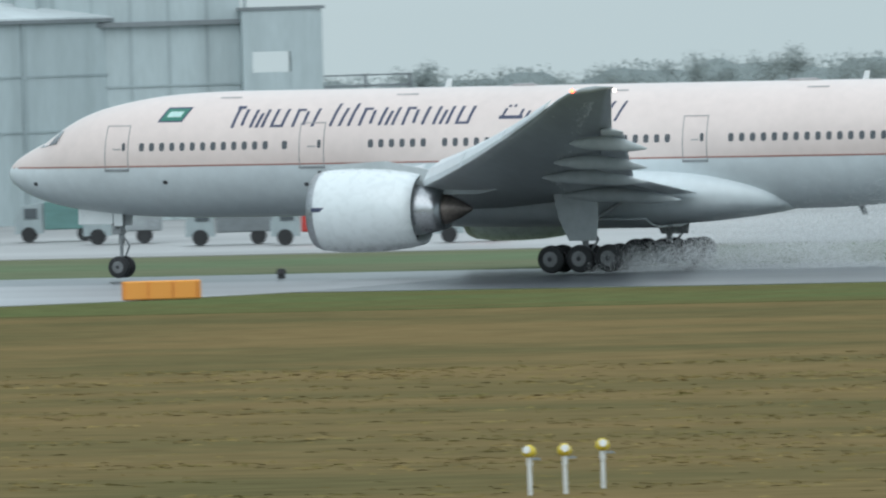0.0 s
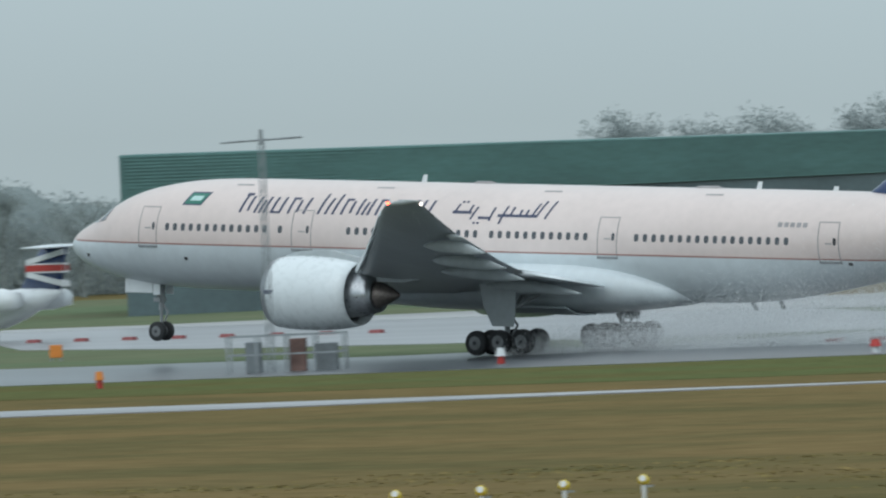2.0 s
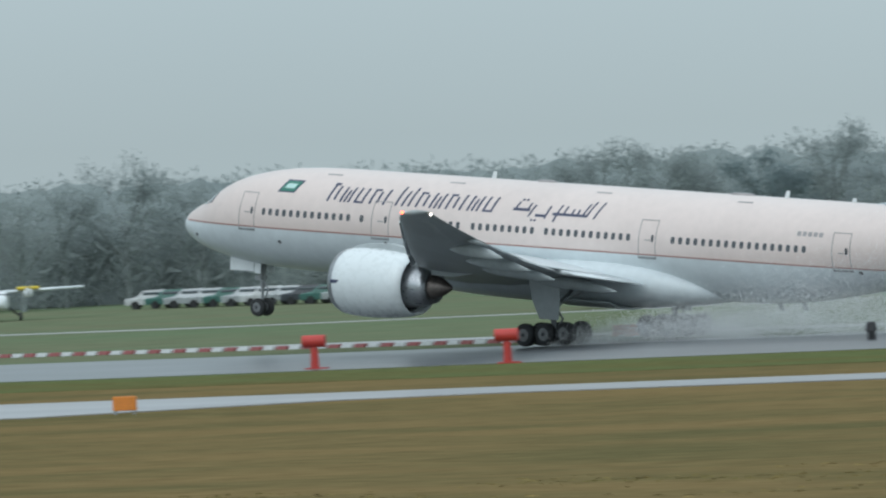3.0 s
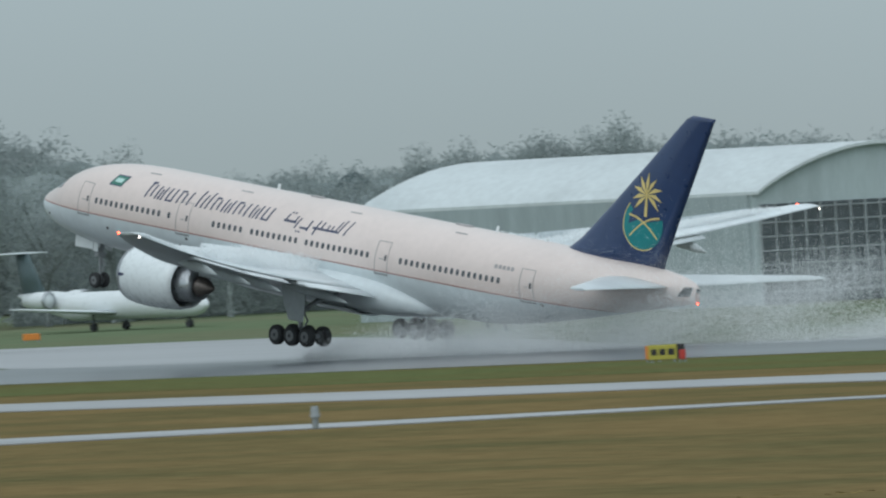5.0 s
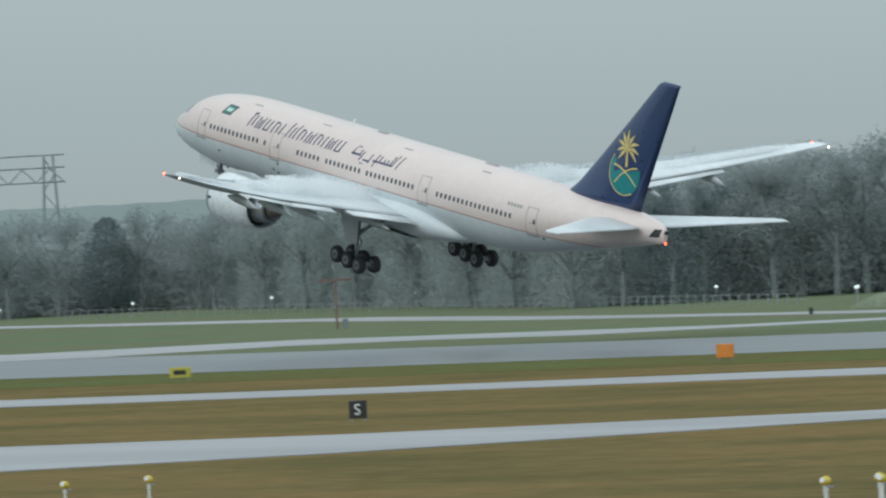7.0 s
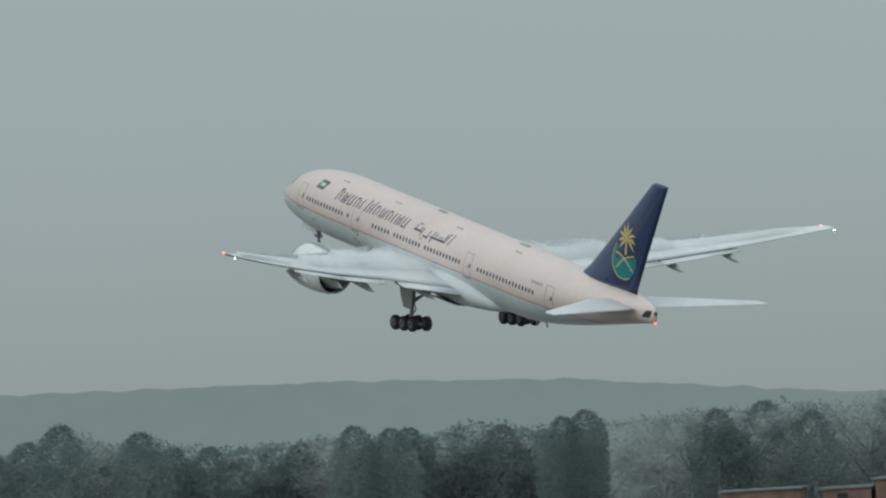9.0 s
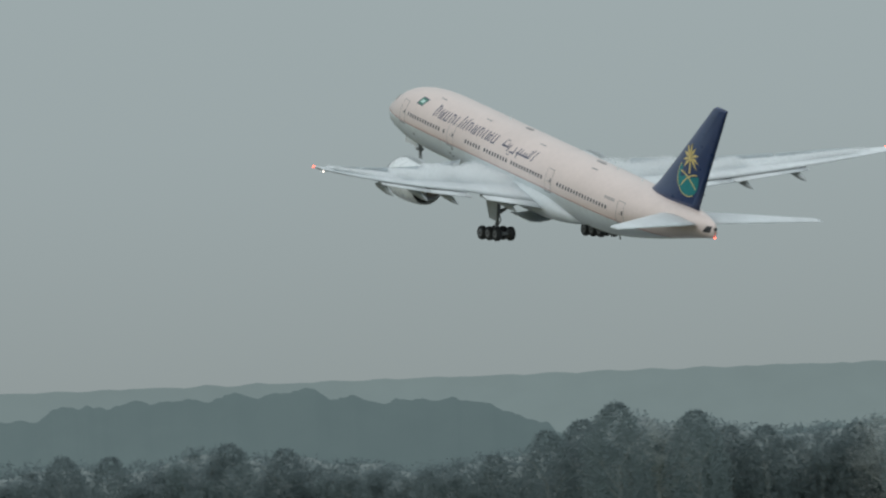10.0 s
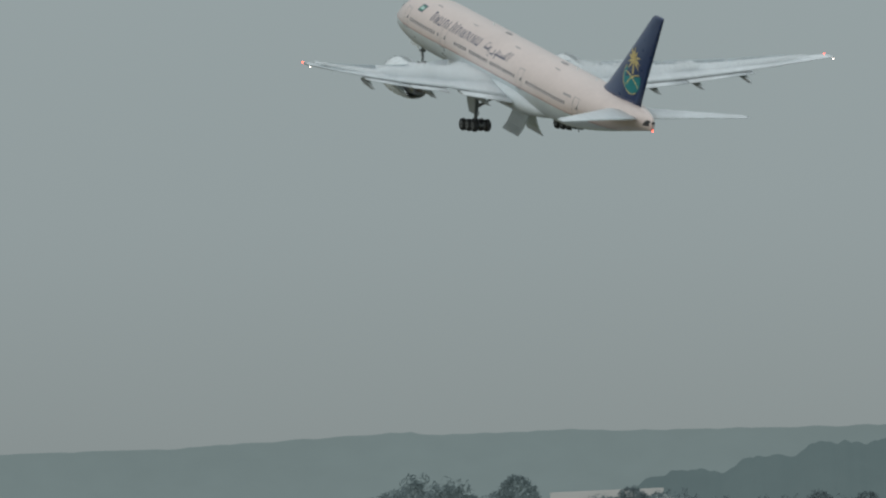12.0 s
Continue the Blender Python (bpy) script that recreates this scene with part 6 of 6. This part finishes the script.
# service vehicles on the far apron
def service_truck(x, y, rz, length, height, paint, label):
    ob = thing("service_truck", label, "truck", pose(x, y, 0.06, 0, 0, rz), group="service vehicles on the apron")
    part("box_body", boxes(((1.7, -1.15, 0.7), (length, 1.15, height)), bevel=0.06), paint, ob)
    part("cab", loft([[(xx, -1.05, 0.5), (xx, 1.05, 0.5), (xx, 1.0, zz), (xx, -1.0, zz)] for xx, zz in ((0.0, 1.3), (0.35, 2.1), (1.6, 2.25))]), M_CLADD, ob, "grey cab")
    part("cab_window", boxes(((0.55, -1.07, 1.35), (1.3, 1.07, 1.95))), M_GLASSB, ob)
    for xx in (0.8, length - 1.0):
        for yy in (-1.0, 1.0):
            bm = bmesh.new()
            rod(bm, (xx, yy - 0.14, 0.45), (xx, yy + 0.14, 0.45), 0.45, seg=14)
            part("wheel", bm, M_RUBBER, ob)


for x, y, l, h, paint, label in ((-270.6, 643.5, 4.6, 2.0, M_RED, "dull red service truck on the wet apron"), (-297.2, 669.1, 5.0, 2.3, M_TEALCLAD, "green boxed service truck on the apron"), (-287.9, 657.6, 4.4, 2.6, M_STEEL, "grey boxed service truck on the apron"),
                                 (-277.3, 647.4, 5.0, 2.0, M_TRIM, "dark boxed service truck on the apron"), (-259.9, 640.9, 4.2, 1.9, M_RED, "dull red service truck on the wet apron"), (-331.9, 670.4, 4.4, 1.6, M_STEEL, "grey boxed service truck on the apron")):
    service_truck(x, y, 22, l, h, paint, label)
ob = thing("striped_board", "red and white slanted-stripe barrier board beyond the runway", "barrier", pose(-323.2, 639.3, 0.06, 0, 0, 24))
part("board", boxes(((0, -0.06, 0.15), (3.6, 0.06, 1.45))), M_PWHITE, ob)
for i in range(3):
    part("stripe", loft([[(0.25 + i * 1.15 + dx, -0.09, z), (0.8 + i * 1.15 + dx, -0.09, z), (0.8 + i * 1.15 + dx, -0.055, z), (0.25 + i * 1.15 + dx, -0.055, z)] for dx, z in ((0, 0.16), (0.4, 1.44))]), M_RED, ob)
for xx in (0.2, 3.3):
    part("leg", boxes(((xx, -0.3, 0), (xx + 0.1, 0.3, 0.16))), M_STEEL, ob)

# fine tufts in the rough near grass
rng = np.random.default_rng(8)
N = 60000
d, az = 290 + 165 * rng.random(N) ** 0.9, np.radians(rng.uniform(18.5, 47.0, N))
P = np.stack([-d * np.sin(az), d * np.cos(az), np.zeros(N)], 1)
clump = np.array([noise.noise((a * 0.05, b * 0.16, 2.0)) for a, b in P[:, :2]])
keep = (P[:, 1] < 452) & (P[:, 0] > -425) & (rng.random(N) < np.clip(0.25 + 1.6 * clump, 0.02, 0.9))
P = P[keep]
N = len(P)
ang, hgt, wid = rng.uniform(-0.3, 0.3, N), rng.uniform(0.012, 0.04, N), rng.uniform(0.08, 0.35, N)
off = np.stack([np.cos(ang), np.sin(ang), 0 * ang], 1) * wid[:, None]
lean = np.stack([rng.normal(0, 0.06, N), rng.normal(0, 0.02, N), hgt], 1)
V = np.concatenate([P - off, P + off, P + lean], 0)
F = np.stack([np.arange(N), np.arange(N) + N, np.arange(N) + 2 * N], 1)
me = bpy.data.meshes.new("grass_tufts")
me.from_pydata(V.tolist(), [], F.tolist())
me.materials.append(mat("straw_tufts", (0.25, 0.185, 0.075), 0.95, vary=0.15, scale=0.5, second=(0.16, 0.14, 0.05), island=0.25))
tagged(new("grass_tufts", me), "dry straw-coloured tufts of rough grass", "grass", kind="stuff")


# spray behind the main wheels: a cloud of fine droplets
def drops(name, label, P, size, r):
    n = len(P)
    V = np.concatenate([P + size * r.normal(0, 1, (n, 3)) for k in range(3)], 0)
    i = np.arange(n)
    me = bpy.data.meshes.new(name)
    me.vertices.add(3 * n)
    me.vertices.foreach_set("co", V.astype(np.float32).ravel())
    me.loops.add(3 * n)
    me.loops.foreach_set("vertex_index", np.stack([i, i + n, i + 2 * n], 1).astype(np.int32).ravel())
    me.polygons.add(n)
    me.polygons.foreach_set("loop_start", (3 * i).astype(np.int32))
    me.update(calc_edges=True)
    me.materials.append(M_SPRAY)
    return tagged(new(name, me), label, "mist", kind="stuff")


def swirl(P, fx, fy, fz, seed):
    """Smooth billows between -1 and 1 at the points P, from a few crossing waves."""
    r = np.random.default_rng(seed)
    out = np.zeros(len(P))
    for octave in (1.0, 2.1, 4.3):
        for k in range(4):
            d = r.normal(0, 1, 3) * (fx, fy, fz) * octave
            out += np.sin(P @ d + r.uniform(0, 6.3)) / octave
    return out / 4.0


def plume(count, length, seed, size):
    r = np.random.default_rng(seed)
    u = r.random(count) ** 1.0
    x = 0.6 + u * length
    grow = 0.45 + 4.9 * np.minimum(1, u * 1.6) ** 0.75
    z = np.abs(r.normal(0, 0.5, count)) * grow
    lobe = np.where(r.random(count) < 0.5, -1, 1) * 5.5 * (1 - 0.5 * u)
    P = np.stack([x, lobe + r.normal(0, 1, count) * (0.6 + 3.0 * u), z + 0.03], 1)
    P = P[r.random(count) < np.clip(0.6 + 0.9 * swirl(P, 0.35, 0.3, 0.8, seed), 0.08, 1) * np.clip(0.3 + 3.2 * u, 0, 1)]
    return drops("spray_plume", "white mist of water thrown up behind the wheels", P, size, r)


spray = plume(1350000, 54, 4, 0.016)


# vapour that forms over the lifting wings, in thin sheets that rise off the upper skin
def vapour(side, layer):
    r = np.random.default_rng(60 + layer + (side > 0) * 10)
    n = (120000, 62000, 34000)[layer]
    y = 3.4 + (25.0, 15.0, 10.0)[layer] * r.random(n) ** (1.4, 1.1, 1.0)[layer]
    u = 0.2 + 0.5 * r.random(n)
    lead, trail, z = (np.array([f(k) for k in y]) for f in (wing_le, wing_te, wing_z))
    c = trail - lead
    z = z + (0.5 - u) * c * (-0.005 - 0.0028 * y) + r.uniform(-0.026, 0.04, n) * c
    P = np.stack([lead + u * c - GX, side * y, z], 1)
    P = P[r.random(n) < np.clip(0.55 + 0.8 * swirl(P, 0.5, 0.4, 0.5, 7 + layer), 0.1, 1)]
    return drops("wing_vapour", "thin white vapour over the airliner's wing", P, 0.032, r)


VAPOUR = [(vapour(side, layer), side, layer) for side in (-1, 1) for layer in range(3)]


FLEX = [(0.0, 0.0), (1.5, 0.0), (3.2, 0.35), (4.8, 0.95), (6.0, 1.1), (12.0, 1.2)]  # seconds, degrees by which lift bends the wings


def motions():
    RW = 563.75
    walk(plane, [(t, pose(x, RW, z + 0.05, b, p, 0)) for t, x, z, p, b in FLIGHT])
    trail = [(t, x) for t, x, z, p, b in FLIGHT if t < 5.1] + [(5.5, -642.0), (6.0, -672.0), (6.5, -704.0), (7.0, -720.0), (9.0, -730.0), (12.0, -733.0)]
    walk(spray, [(t, pose(x, RW, 0.05)) for t, x in trail])
    for wing, side in WINGS:  # lift bends the wings upwards
        root = pose(0, side * 3.1, 3.75)
        walk(wing, [(t, root @ pose(0, 0, 0, side * deg, 0, 0) @ root.inverted()) for t, deg in FLEX])
    for sheet_of, side, layer in VAPOUR:
        root, rows = pose(0, side * 3.1, 3.75), []
        for t, x, z, p, b in FLIGHT:
            rise = min(1.0, max(0.0, (t - 3.3) / 1.5)) * (0.32, 0.68, 1.15)[layer]
            bend = root @ pose(0, 0, 0, side * profile(FLEX, t), 0, 0) @ root.inverted()
            rows.append((t, pose(x, RW, z + 0.05, b, p, 0) @ bend @ pose(0.4 * rise, 0, rise)))
        walk(sheet_of, rows)
    for bogie, y in MAIN:
        rows = []
        for t, x, z, p, b in FLIGHT:
            air = min(1.0, max(0.0, (t - 4.7) / 1.0))
            late = min(1.0, max(0.0, (t - 7.7) / 1.6))  # the beam levels out before it folds away
            rows.append((t, pose(0.1, y, 0.72 - 0.5 * air, 0, -p * (1 - air) + (7.0 - 17.0 * late) * air, 0)))
        walk(bogie, rows)
    for hinge, side in BAY:
        rows = []
        for t, deg in ((0.0, 0), (6.8, 0), (7.5, 0), (8.8, 0), (9.5, 6), (10.0, 14), (10.5, 34), (11.2, 64), (12.0, 75)):
            rows.append((t, pose(0.4, side * 0.35, 2.12, -side * deg, 0, 0)))
        walk(hinge, rows)


motions()
